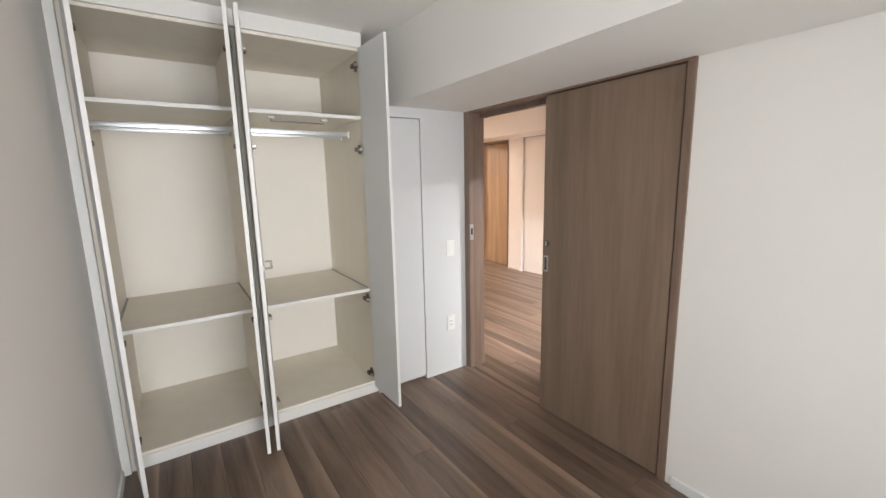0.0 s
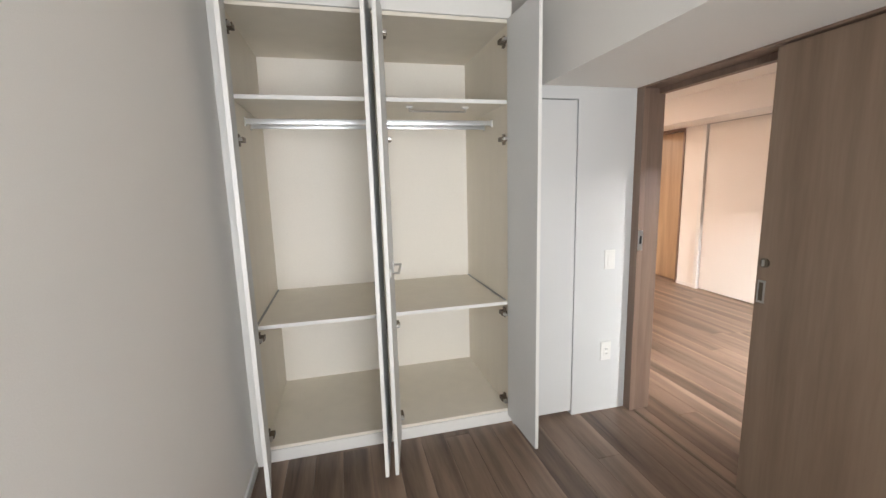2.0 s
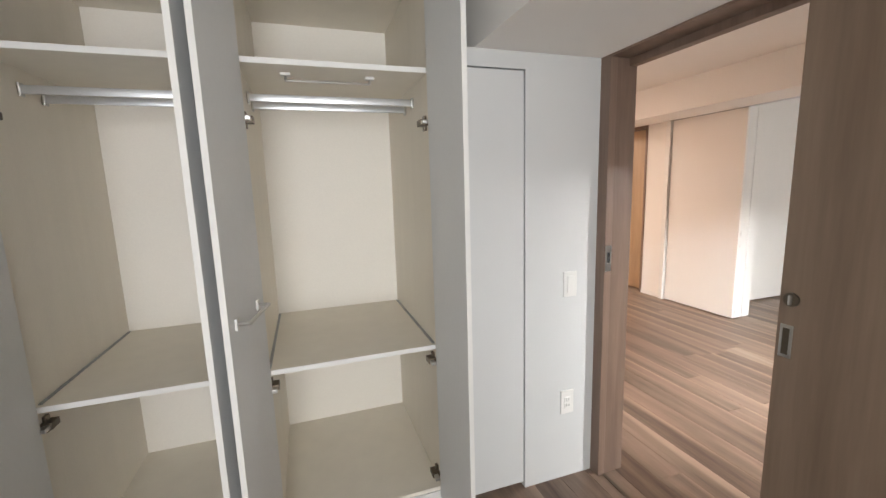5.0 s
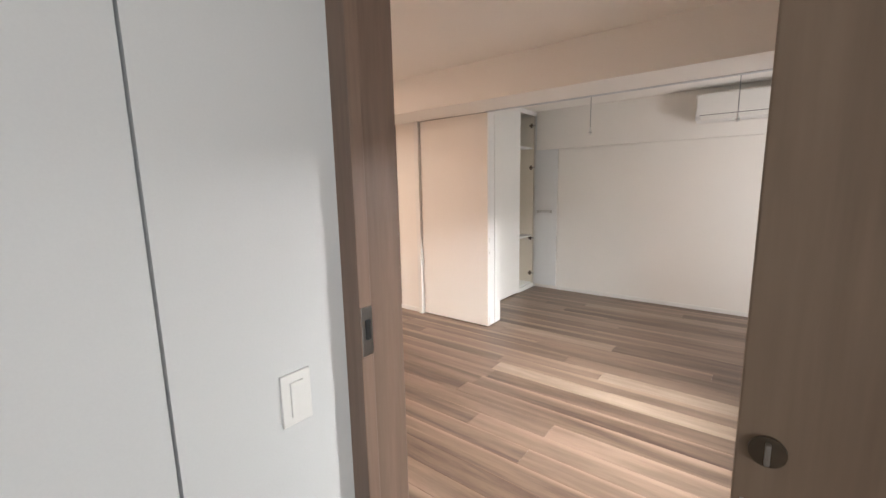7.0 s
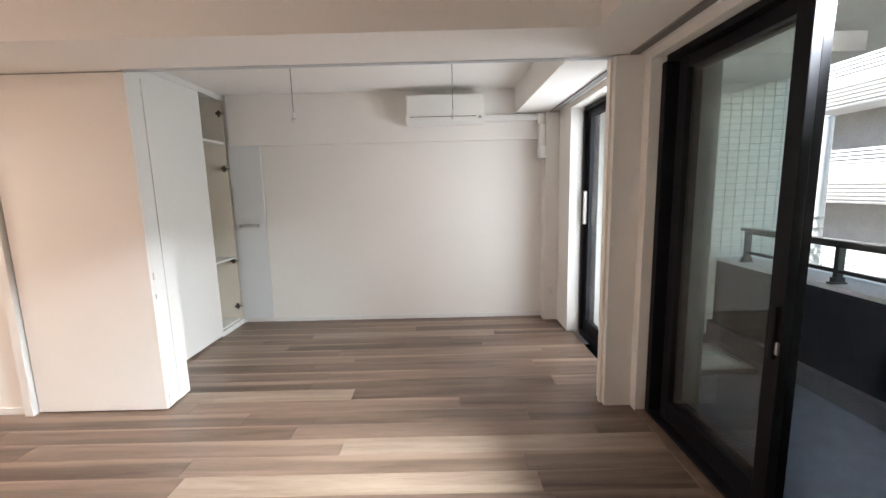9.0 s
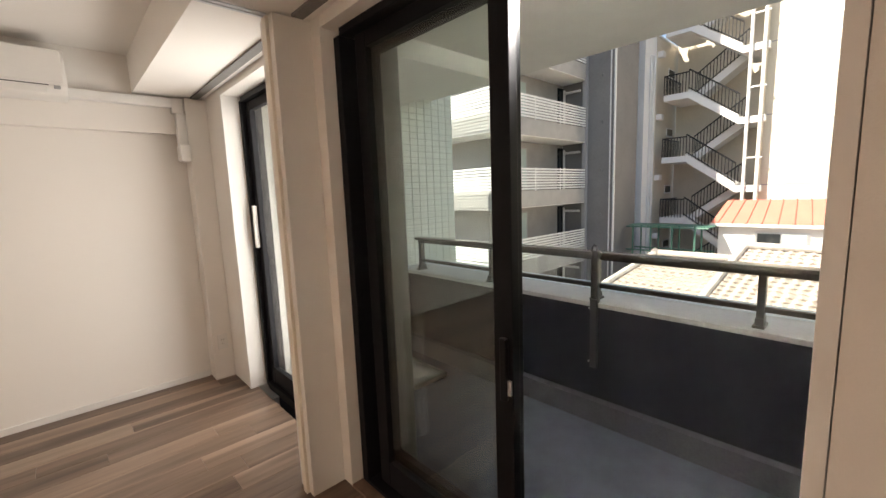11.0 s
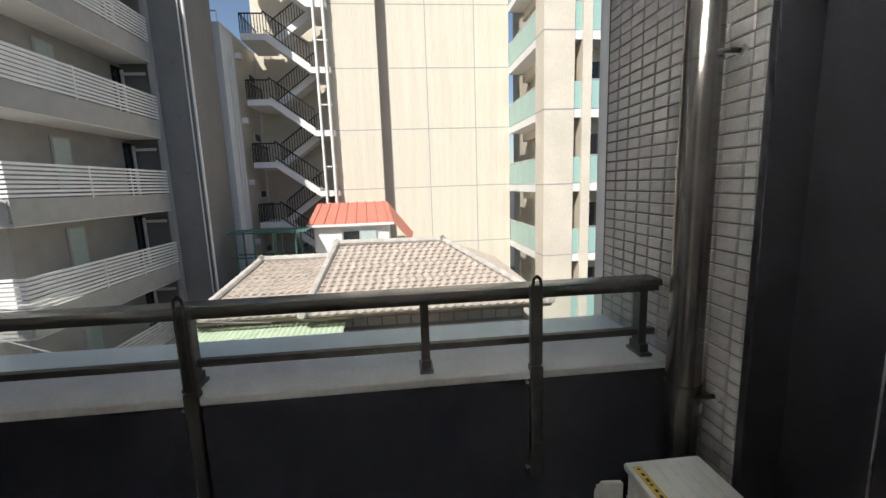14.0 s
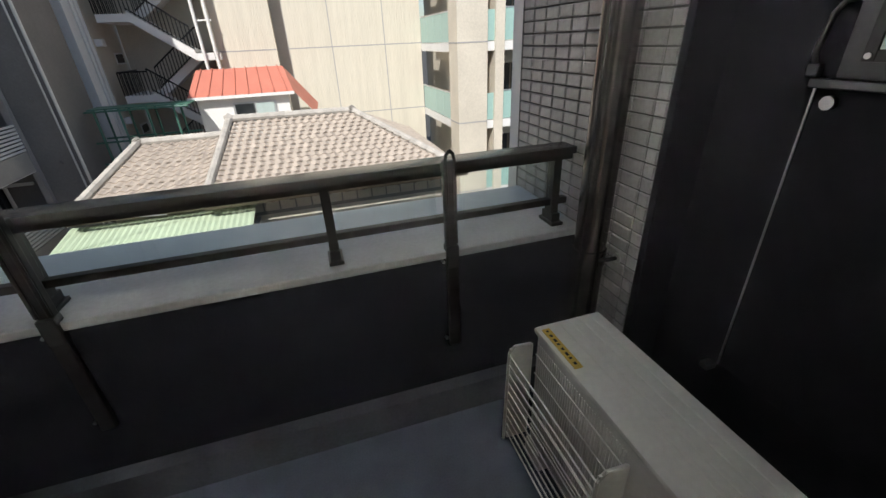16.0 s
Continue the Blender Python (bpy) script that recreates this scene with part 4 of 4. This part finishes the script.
# stair tower
BY, FH = -22.0, 3.2
st = thing("stair_tower", (8.8, -23, GZ), "open outdoor concrete staircase with dark railings", "staircase")
part("back_wall", box(6.70, 11.2, -25.2, -24.9, GZ, 16), BEIGETILE, st)
part("side_wall", box(6.70, 6.85, -24.9, BY, GZ, 16), BEIGETILE, st)
for i in range(-3, 5):
    z = 1.98 + i * 3.17
    xl0, xl1, xr0, xr1 = 10.9, 9.75, 7.6, 6.6
    part("landing", box(xl1, xl0, -24.6, BY, z + 0.55, z + 0.85), WHITEP, st)
    part("landing", box(xr1, xr0, -24.6, BY, z - 1.05, z - 0.75), WHITEP, st)
    for (ya, yb, za, zb_) in ((BY, BY - 1.1, z + 0.55, z - 1.05), (BY - 1.3, BY - 2.4, z + 0.55 - 0.0, z + 2.15)):
        bm = bmesh.new()
        pts = [(xl1 + 0.01, za), (xr0 - 0.01, zb_), (xr0 - 0.01, zb_ + 0.42), (xl1 + 0.01, za + 0.42)]
        a = [bm.verts.new((x, ya, zz)) for x, zz in pts]
        b = [bm.verts.new((x, yb, zz)) for x, zz in pts]
        bm.faces.new(a)
        bm.faces.new(b[::-1])
        for k in range(4):
            bm.faces.new((a[k], b[k], b[(k + 1) % 4], a[(k + 1) % 4]))
        part("flight", bm, WHITEP, st)
        rail = bmesh.new()
        yy = ya - 0.03
        n = 15
        for k in range(n + 1):
            f = k / n
            x, zz = xl1 + (xr0 - xl1) * f, za + 0.42 + (zb_ - za) * f
            add_box(rail, x - 0.016, x + 0.016, yy - 0.016, yy + 0.016, zz, zz + 0.95)
        add_tube(rail, (xl1, yy, za + 1.37), (xr0, yy, zb_ + 1.37), 0.035, 6)
        add_tube(rail, (xl1, yy, za + 0.5), (xr0, yy, zb_ + 0.5), 0.025, 6)
        part("railing", rail, RAILM, st, "dark metal baluster railing")["kind"] = "stuff"
    rail = bmesh.new()
    for k in range(9):
        x = xl1 + (xl0 - xl1) * k / 8
        add_box(rail, x - 0.016, x + 0.016, BY - 0.05, BY - 0.018, z + 0.85, z + 1.8)
    add_box(rail, xl1, xl0, BY - 0.06, BY - 0.01, z + 1.78, z + 1.84)
    for k in range(12):
        y = BY - 2.5 * k / 11
        add_box(rail, xl0 - 0.04, xl0 - 0.008, y - 0.016, y + 0.016, z + 0.85, z + 1.8)
    add_box(rail, xl0 - 0.05, xl0, BY - 2.5, BY, z + 1.78, z + 1.84)
    part("railing", rail, RAILM, st, "dark metal baluster railing")["kind"] = "stuff"
    part("tie_bar", box(6.6, 7.3, BY + 0.02, BY + 0.08, z + 0.5, z + 0.56), WHITEP, st)
for x in (7.25, 6.75):
    part("standpipe", tube((x, BY + 0.08, GZ), (x, BY + 0.08, 16), 0.07, 10), WHITEP, st, "", True)

# beige building
bb = thing("beige_building", (0, -24, GZ), "tall beige panelled apartment building with glass balconies", "building")
FB = 3.17
part("wall", box(4.17, 6.85, -26, BY - 0.4, GZ, 16), BEIGE, bb)
# recess in grey instead of beige: its shade is put into the colour
part("shaded_recess", box(3.6, 4.17, -26, BY - 1.3, GZ, 16), GREYFACE, bb)
part("wall", box(-2.95, 3.6, -26, BY - 0.4, GZ, 16), BEIGE, bb)
for i in range(-3, 5):
    z = 1.24 + i * FB
    part("joint", box(4.17, 6.86, BY - 0.42, BY - 0.395, z - 0.025, z + 0.025), GREYFACE, bb)
    part("joint", box(-2.95, 3.6, BY - 0.42, BY - 0.395, z - 0.025, z + 0.025), GREYFACE, bb)
for x in (1.58, -1.05):
    part("joint", box(x - 0.022, x + 0.022, BY - 0.42, BY - 0.396, GZ, 16), GREYFACE, bb)
WX, WY = -2.95, -16.75
part("wing_wall", box(-5.0, -4.2, -26, WY - 1.1, GZ, 16), BEIGETILE, bb)
part("wing_corner", box(-4.28, WX, WY - 1.1, WY, GZ, 16), BEIGETILE, bb)
part("wing_wall", box(-12, -5.0, -26, WY - 1.3, GZ, 16), BEIGETILE, bb)
part("wing_pier", box(-5.05, -4.64, WY - 1.0, WY, GZ, 16), BEIGETILE, bb)
for i in range(-3, 5):
    z = 1.2 + i * FB
    b = part("balcony", box(-4.2, WX - 0.01, BY - 0.39, WY - 1.105, z - 0.35, z), WHITEP, bb, "balcony slab")
    part("edge_beam", box(-4.2, -3.75, BY - 0.39, WY - 1.105, z - 0.8, z - 0.351), BEIGETILE, b)
    for k in range(4):
        y0 = BY - 0.35 + k * 1.13
        part("glass_panel", box(WX - 0.06, WX - 0.02, y0, y0 + 1.1, z + 0.03, z + 1.15), GREENGLASS, b, "green frosted glass balustrade")
    part("handrail", box(WX - 0.07, WX - 0.01, BY - 0.39, WY - 1.105, z + 1.15, z + 1.2), ALU, b)
    wb = part("window_frame", box(-4.199, -4.15, -20.9, -19.7, z + 0.1, z + 2.05), BRONZE, b)
    part("pane", box(-4.149, -4.14, -20.8, -20.34, z + 0.18, z + 1.97), DARKOPEN, wb)
    part("pane", box(-4.149, -4.14, -20.26, -19.8, z + 0.18, z + 1.97), PALEWIN, wb)
    b2 = part("balcony", box(-4.635, -4.285, WY - 1.2, WY - 0.1, z - 0.35, z), WHITEP, bb, "balcony slab")
    part("glass_panel", box(-4.635, -4.285, WY - 0.16, WY - 0.12, z + 0.03, z + 1.15), GREENGLASS, b2, "green frosted glass balustrade")
    b3 = part("balcony", box(-9, -5.055, WY - 1.29, WY - 0.1, z - 0.35, z), WHITEP, bb, "balcony slab")
    for k in range(4):
        part("glass_panel", box(-6.03 - k * 0.97, -5.06 - k * 0.97, WY - 0.16, WY - 0.12, z + 0.03, z + 1.2), GREENGLASS, b3, "green frosted glass balustrade")
    part("handrail", box(-9, -5.055, WY - 0.17, WY - 0.11, z + 1.2, z + 1.25), ALU, b3)
    part("window", box(-8.8, -5.2, WY - 1.299, WY - 1.27, z + 0.1, z + 2.25), DARKOPEN, b3)
    for wx in (-6.0, -7.4):
        part("window_frame", box(wx, wx + 0.08, WY - 1.27, WY - 1.24, z + 0.1, z + 2.25), BRONZE, b3)
    part("joint", box(-4.29, WX + 0.008, WY - 1.1, WY + 0.008, z - 0.025, z + 0.025), GREYFACE, bb)


# house with clay tile roof
def roof_slope(bm, e0, e1, r0, r1, rows, pitch):
    """Lays waved tiles between an eave e0-e1 and a ridge r0-r1."""
    e0, e1, r0, r1 = (Vector(v) for v in (e0, e1, r0, r1))
    up = ((r0 + r1) / 2 - (e0 + e1) / 2).normalized()
    along = (e1 - e0).normalized()
    nor = along.cross(up)
    if nor.z < 0:
        nor = -nor
    for i in range(rows):
        f0, f1 = i / rows, (i + 1.12) / rows
        a, b = e0.lerp(r0, f0), e1.lerp(r1, f0)
        cnt = max(1, round((b - a).length / pitch))
        w = (b - a).length / cnt
        step = (r0 - e0).lerp(r1 - e1, 0.5) * (f1 - f0)
        step = up * step.dot(up)
        for k in range(cnt):
            s = a + along * w * k
            lift = random.uniform(0, 0.012)
            prof = [(0.0, 0.055), (0.18, 0.075), (0.38, 0.05), (0.6, 0.012), (0.82, 0.02), (1.0, 0.055)]
            lo = [bm.verts.new(s + along * w * u + nor * (h + 0.035 + lift)) for u, h in prof]
            hi = [bm.verts.new(s + along * w * u + nor * h + step) for u, h in prof]
            dn = [bm.verts.new(s + along * w * u + nor * (h - 0.01)) for u, h in prof]
            for q in range(5):
                bm.faces.new((lo[q], lo[q + 1], hi[q + 1], hi[q]))
                bm.faces.new((dn[q], dn[q + 1], lo[q + 1], lo[q]))


def ridge_line(parent, a, b, n, r=0.13):
    a, b = Vector(a), Vector(b)
    for i in range(n):
        p, q = a.lerp(b, i / n), a.lerp(b, (i + 1.06) / n)
        part("ridge_tile", tube(p, q, r, 8, r * 0.9), RIDGE, parent)
    for c in (a, b):
        bm = bmesh.new()
        bmesh.ops.create_icosphere(bm, subdivisions=1, radius=r * 1.5, matrix=Matrix.Translation(c))
        part("ridge_end", bm, RIDGE, parent)


hs = thing("tile_roof_house", (3, -15, GZ), "old house with weathered clay tile hip roof", "house")
EZ = -2.65
part("wall", boxes((-0.8, 6.0, -19.5, -12.7, GZ, EZ - 0.1), (6.0, 9.2, -18.5, -12.9, GZ, EZ - 0.1)), BEIGETILE, hs)
part("wall_band", box(-0.8, 6.0, -12.7, -12.66, EZ - 0.75, EZ - 0.12), GREYBAND, hs, "dark timber band under the eaves")
for i in range(13):
    part("rafter_end", box(-0.9 + i * 0.56, -0.8 + i * 0.56, -12.66, -12.15, EZ - 0.2, EZ - 0.08), BRONZE, hs)
for i in range(14):
    part("louvre_block", box(-0.75 + i * 0.49, -0.31 + i * 0.49, -12.657, -12.63, EZ - 0.62, EZ - 0.34), BEIGETILE, hs)
under = bmesh.new()
for quad in (((-1.5, -12.0, EZ), (6.6, -12.0, EZ), (6.0, -16.2, -1.0), (1.63, -16.2, -1.04)), ((-1.5, -12.0, EZ), (1.63, -16.2, -1.04), (-1.5, -20.4, EZ)), ((1.63, -16.2, -1.04), (6.0, -16.2, -1.0), (6.6, -20.4, EZ), (-1.5, -20.4, EZ)), ((6.3, -12.2, EZ), (10.0, -12.2, EZ), (8.8, -15.5, -1.40), (6.1, -15.5, -1.40)), ((10.0, -12.2, EZ), (10, -18.8, EZ), (8.8, -15.5, -1.40)), ((6.0, -12.1, EZ), (6.0, -16.2, -1.0), (6.0, -20.4, EZ))):
    under.faces.new([under.verts.new(v) for v in quad])
part("roof_deck", under, RIDGE, hs)
bm = bmesh.new()
roof_slope(bm, (-1.5, -12.0, EZ), (6.6, -12.0, EZ), (1.63, -16.2, -1.04), (6.0, -16.2, -1.0), 17, 0.29)
roof_slope(bm, (6.4, -12.2, EZ), (10.0, -12.2, EZ), (6.1, -15.5, -1.40), (8.8, -15.5, -1.40), 14, 0.29)
roof_slope(bm, (-1.5, -20.4, EZ), (-1.5, -12.0, EZ), (1.6, -16.25, -1.04), (1.6, -16.15, -1.04), 14, 0.29)
tl = part("roof_tiles", bm, KAWARA, hs, "weathered brown and grey clay roof tiles")
tl["kind"] = "stuff"
ridge_line(hs, (1.63, -16.2, -0.93), (6.0, -16.2, -0.87), 16)
ridge_line(hs, (1.63, -16.2, -0.93), (-1.5, -12.0, EZ + 0.1), 20)
ridge_line(hs, (6.0, -16.2, -0.88), (6.55, -12.0, EZ + 0.12), 16)
ridge_line(hs, (6.1, -15.5, -1.28), (8.8, -15.5, -1.28), 8)
ridge_line(hs, (8.8, -15.5, -1.28), (10.0, -12.2, EZ + 0.12), 14)
part("gutter", boxes((-1.5, 6.55, -11.96, -11.86, EZ - 0.08, EZ + 0.0), (6.5, 10.0, -12.16, -12.06, EZ - 0.08, EZ + 0.0)), BRONZE, hs, "brown eaves gutter")
lt = thing("lean_to", (7, -10, GZ), "pale green corrugated lean-to roof beside the house", "shed")
bm = bmesh.new()
N = 60
for k in range(N):
    x0, x1 = 5.3 + 4.9 * k / N, 5.3 + 4.9 * (k + 1) / N
    h0, h1 = (0.03, 0.0) if k % 2 else (0.0, 0.03)
    v = [bm.verts.new(c) for c in ((x0, -12.6, -2.98 + h0), (x1, -12.6, -2.98 + h1), (x1, -8.6, -3.5 + h1), (x0, -8.6, -3.5 + h0))]
    bm.faces.new(v)
part("roof", bm, GREENROOF, lt)
part("wall", box(5.4, 10.1, -12.5, -8.8, GZ, -3.55), GREYFACE, lt)
part("roof_seam", box(5.24, 5.36, -12.6, -8.6, -3.6, -3.4), GREYFACE, lt)

# red-roofed penthouse
rh = thing("red_roof_house", (5.7, -19.8, GZ), "small house with a red metal roof", "house")
part("wall", box(3.95, 7.5, -21.3, -19.1, GZ, -0.35), WHITEP, rh)
rw = part("window", box(4.5, 6.2, -19.1, -19.05, -1.35, -0.65), ALU, rh)
part("pane", box(4.58, 5.32, -19.05, -19.03, -1.28, -0.72), PALEWIN, rw)
part("pane", box(5.38, 6.12, -19.05, -19.03, -1.28, -0.72), DARKOPEN, rw)
bm = bmesh.new()
for quad in (((3.7, -18.85, -0.33), (7.75, -18.85, -0.33), (7.4, -20.0, 0.62), (4.0, -20.0, 0.62)), ((3.7, -18.85, -0.33), (4.0, -20.0, 0.62), (2.75, -20.0, -1.0), (2.9, -18.85, -1.35)), ((4.0, -20.0, 0.62), (7.4, -20.0, 0.62), (7.75, -21.5, -0.3), (3.7, -21.5, -0.3)), ((7.75, -18.85, -0.33), (7.75, -21.5, -0.3), (7.4, -20, 0.62))):
    bm.faces.new([bm.verts.new(v) for v in quad])
part("roof", bm, REDROOF, rh)
for k in range(8):
    f = (k + 0.5) / 8
    part("roof_seam", tube((3.7 + 4.05 * f, -18.84, -0.31), (4.0 + 3.4 * f, -20.0, 0.65), 0.03, 6), REDROOF, rh)
part("eave_trim", box(3.68, 7.77, -18.86, -18.82, -0.45, -0.33), WHITEP, rh)

gs = thing("pipe_scaffold", (9.6, -18.3, GZ), "green pipe platform with railings", "scaffold")
for x in (8.1, 9.0, 9.9, 10.7):
    for y in (-18.0, -19.0):
        part("pole", tube((x, y, GZ), (x, y, -0.45), 0.04, 8), GREENM, gs, "", True)
for z in (-0.5, -1.6, -2.4):
    for y in (-18.0, -19.0):
        part("bar", tube((7.6, y, z), (11.0, y, z), 0.035, 8), GREENM, gs, "", True)
part("deck", box(7.7, 10.9, -19.1, -17.9, -2.6, -2.5), GREYBAND, gs)
part("canopy", box(7.5, 10.9, -19.0, -18.0, -0.45, -0.41), GREENM, gs)

PX, PY = 13.62, -8.5
up = thing("utility_pole", (PX, PY, GZ), "pale grey concrete utility pole with cable fittings", "pole")
part("shaft", tube((PX, PY, GZ), (PX - 0.04, PY, 3.05), 0.19, 16, 0.135), WHITEP, up, "", True)
part("cap", tube((PX - 0.04, PY, 3.05), (PX - 0.04, PY, 3.12), 0.145, 16, 0.13), COPING, up, "", True)
for z, r in ((0.35, 0.175), (0.05, 0.18), (-0.55, 0.18), (-1.1, 0.185)):
    part("band", tube((PX - 0.02, PY, z - 0.03), (PX - 0.02, PY, z + 0.03), r, 14), STEEL, up, "", True)
for z, dx in ((0.2, 0.32), (-0.2, -0.3), (-0.65, -0.34), (-0.95, 0.3)):
    part("bracket", tube((PX, PY + 0.15, z), (PX + dx, PY + 0.2, z + 0.05), 0.025, 8), STEEL, up)
    part("insulator", tube((PX + dx, PY + 0.2, z), (PX + dx, PY + 0.2, z + 0.16), 0.04, 10, 0.03), WHITEP, up, "", True)
for k, (z, rr) in enumerate(((-0.75, 0.28), (-0.85, 0.22))):
    part("cable_coil", bent([(PX - 0.35 + rr * math.cos(t * 0.7), PY + 0.22 + 0.02 * k, z + rr * math.sin(t * 0.7)) for t in range(10)], 0.012, 6), CABLE, up, "", True)


def sagging(a, b, drop, n=9):
    a, b = Vector(a), Vector(b)
    return [tuple(a.lerp(b, i / n) - Vector((0, 0, drop * 4 * (i / n) * (1 - i / n)))) for i in range(n + 1)]


for a, b, drop in (((PX, PY + 0.2, -0.5), (7.5, -11.9, -2.7), 0.15), ((PX, PY + 0.2, -0.75), (8.6, -8.7, -2.9), 0.1), ((PX, PY + 0.2, -0.3), (26, -8.0, 0.5), 0.3)):
    solid("overhead_cable", bent(sagging(a, b, drop), 0.014, 6), CABLE, "thin grey overhead cable between pole and houses", "cable", group="overhead cables")

# ---- pieces: floor planks and wall tiles ----
PW, PL = 0.147, 1.77
fb = setting("floor_bedroom", box(-0.57, 1.88, -1.62, 3.45, -0.1, -0.006), JOINT, "brown wood plank bedroom floor", "floor")
flv = setting("floor_living", boxes((1.88, 6.5, 0.80, 6.0, -0.1, -0.006)), JOINT, "brown wood plank living room floor", "floor")
MESHES = {}


def plank(parent, x0, y0, y1, mat):
    key = (round(y1 - y0, 3), mat.name)
    if key not in MESHES:
        bm = box(0.0005, PW - 0.0005, 0.0005, key[0] - 0.0005, -0.008, 0.0)
        bmesh.ops.bevel(bm, geom=[e for e in bm.edges if min(v.co.z for v in e.verts) > -0.001], offset=0.001, segments=1, affect="EDGES")
        MESHES[key] = mesh_of("plank", bm, mat)
    ob = new("plank", MESHES[key])
    ob.location = (x0, y0, 0)
    ob.parent = parent


rng = random.Random(5)
x = -0.584
offs = 0.0
while x < 6.45:
    lo, hi, par = (-1.5, 2.6, fb) if x < 1.80 else (0.80, 6.0, flv)
    offs = rng.choice((0.25, 0.6, 0.95, 1.3, 1.6)) + rng.uniform(-0.1, 0.1)
    y = lo - offs
    pale = ()
    if abs(x + PW / 2 - 4.195) < PW / 2:
        y, pale = 0.85 - PL, (0.85,)
    if abs(x + PW / 2 - 5.93) < PW / 2:
        y, pale = 1.565 - PL, (1.565,)
    while y < hi:
        a, b = max(y, lo), min(y + PL, hi)
        if b - a > 0.02:
            plank(par, x, round(a, 2), round(b, 2), PALEPLANK if rng.random() < 0.03 or any(abs(y - q) < 0.01 for q in pale) else PLANK)
        y += PL
    x += PW

TH, TW = 0.0465, 0.0925


def tile_mesh(name, w, h, mat):
    bm = box(0, 0.008, 0.003, w - 0.003, 0.003, h - 0.003)
    top = [e for e in bm.edges if min(v.co.x for v in e.verts) > 0.007]
    bmesh.ops.bevel(bm, geom=top, offset=0.003, segments=1, affect="EDGES")
    return mesh_of(name, bm, mat)


EDGE = 0.049
tm, tme = tile_mesh("tile", TW, TH, TILE), tile_mesh("tile", EDGE, TH, TILE)
for r in range(30):
    for c in range(10):
        ob = new("tile", tm if c else tme)
        ob.location = (2.231, -0.361 - EDGE - TW * c, 0.48 + r * TH)
        ob.parent = tw
rest = bmesh.new()
for r in range(-30, 55):
    for c in range(10):
        if 0 <= r < 30:
            continue
        y0 = -0.361 - EDGE - TW * c
        add_box(rest, 2.2305, 2.2385, y0 + 0.003, y0 + (TW if c else EDGE) - 0.003, 0.48 + r * TH + 0.003, 0.48 + (r + 1) * TH - 0.003)
part("tiles", rest, TILE, tw)["kind"] = "stuff"
tm2 = tile_mesh("tile", 0.10, 0.062, TILELIGHT)
for r in range(30):
    for c in range(10):
        ob = new("tile", tm2)
        ob.matrix_basis = Matrix.Translation((6.103, -0.5 - 0.1 * c, 0.70 + r * 0.062)) @ Matrix.Rotation(radians(180), 4, "Z")
        ob.parent = te
rest = bmesh.new()
for r in range(-14, 0):
    for c in range(10):
        add_box(rest, 6.0955, 6.1035, -0.5 - 0.1 * (c + 1) + 0.003, -0.5 - 0.1 * c - 0.003, 0.70 + r * 0.062 + 0.003, 0.70 + (r + 1) * 0.062 - 0.003)
part("tiles", rest, TILELIGHT, te)["kind"] = "stuff"
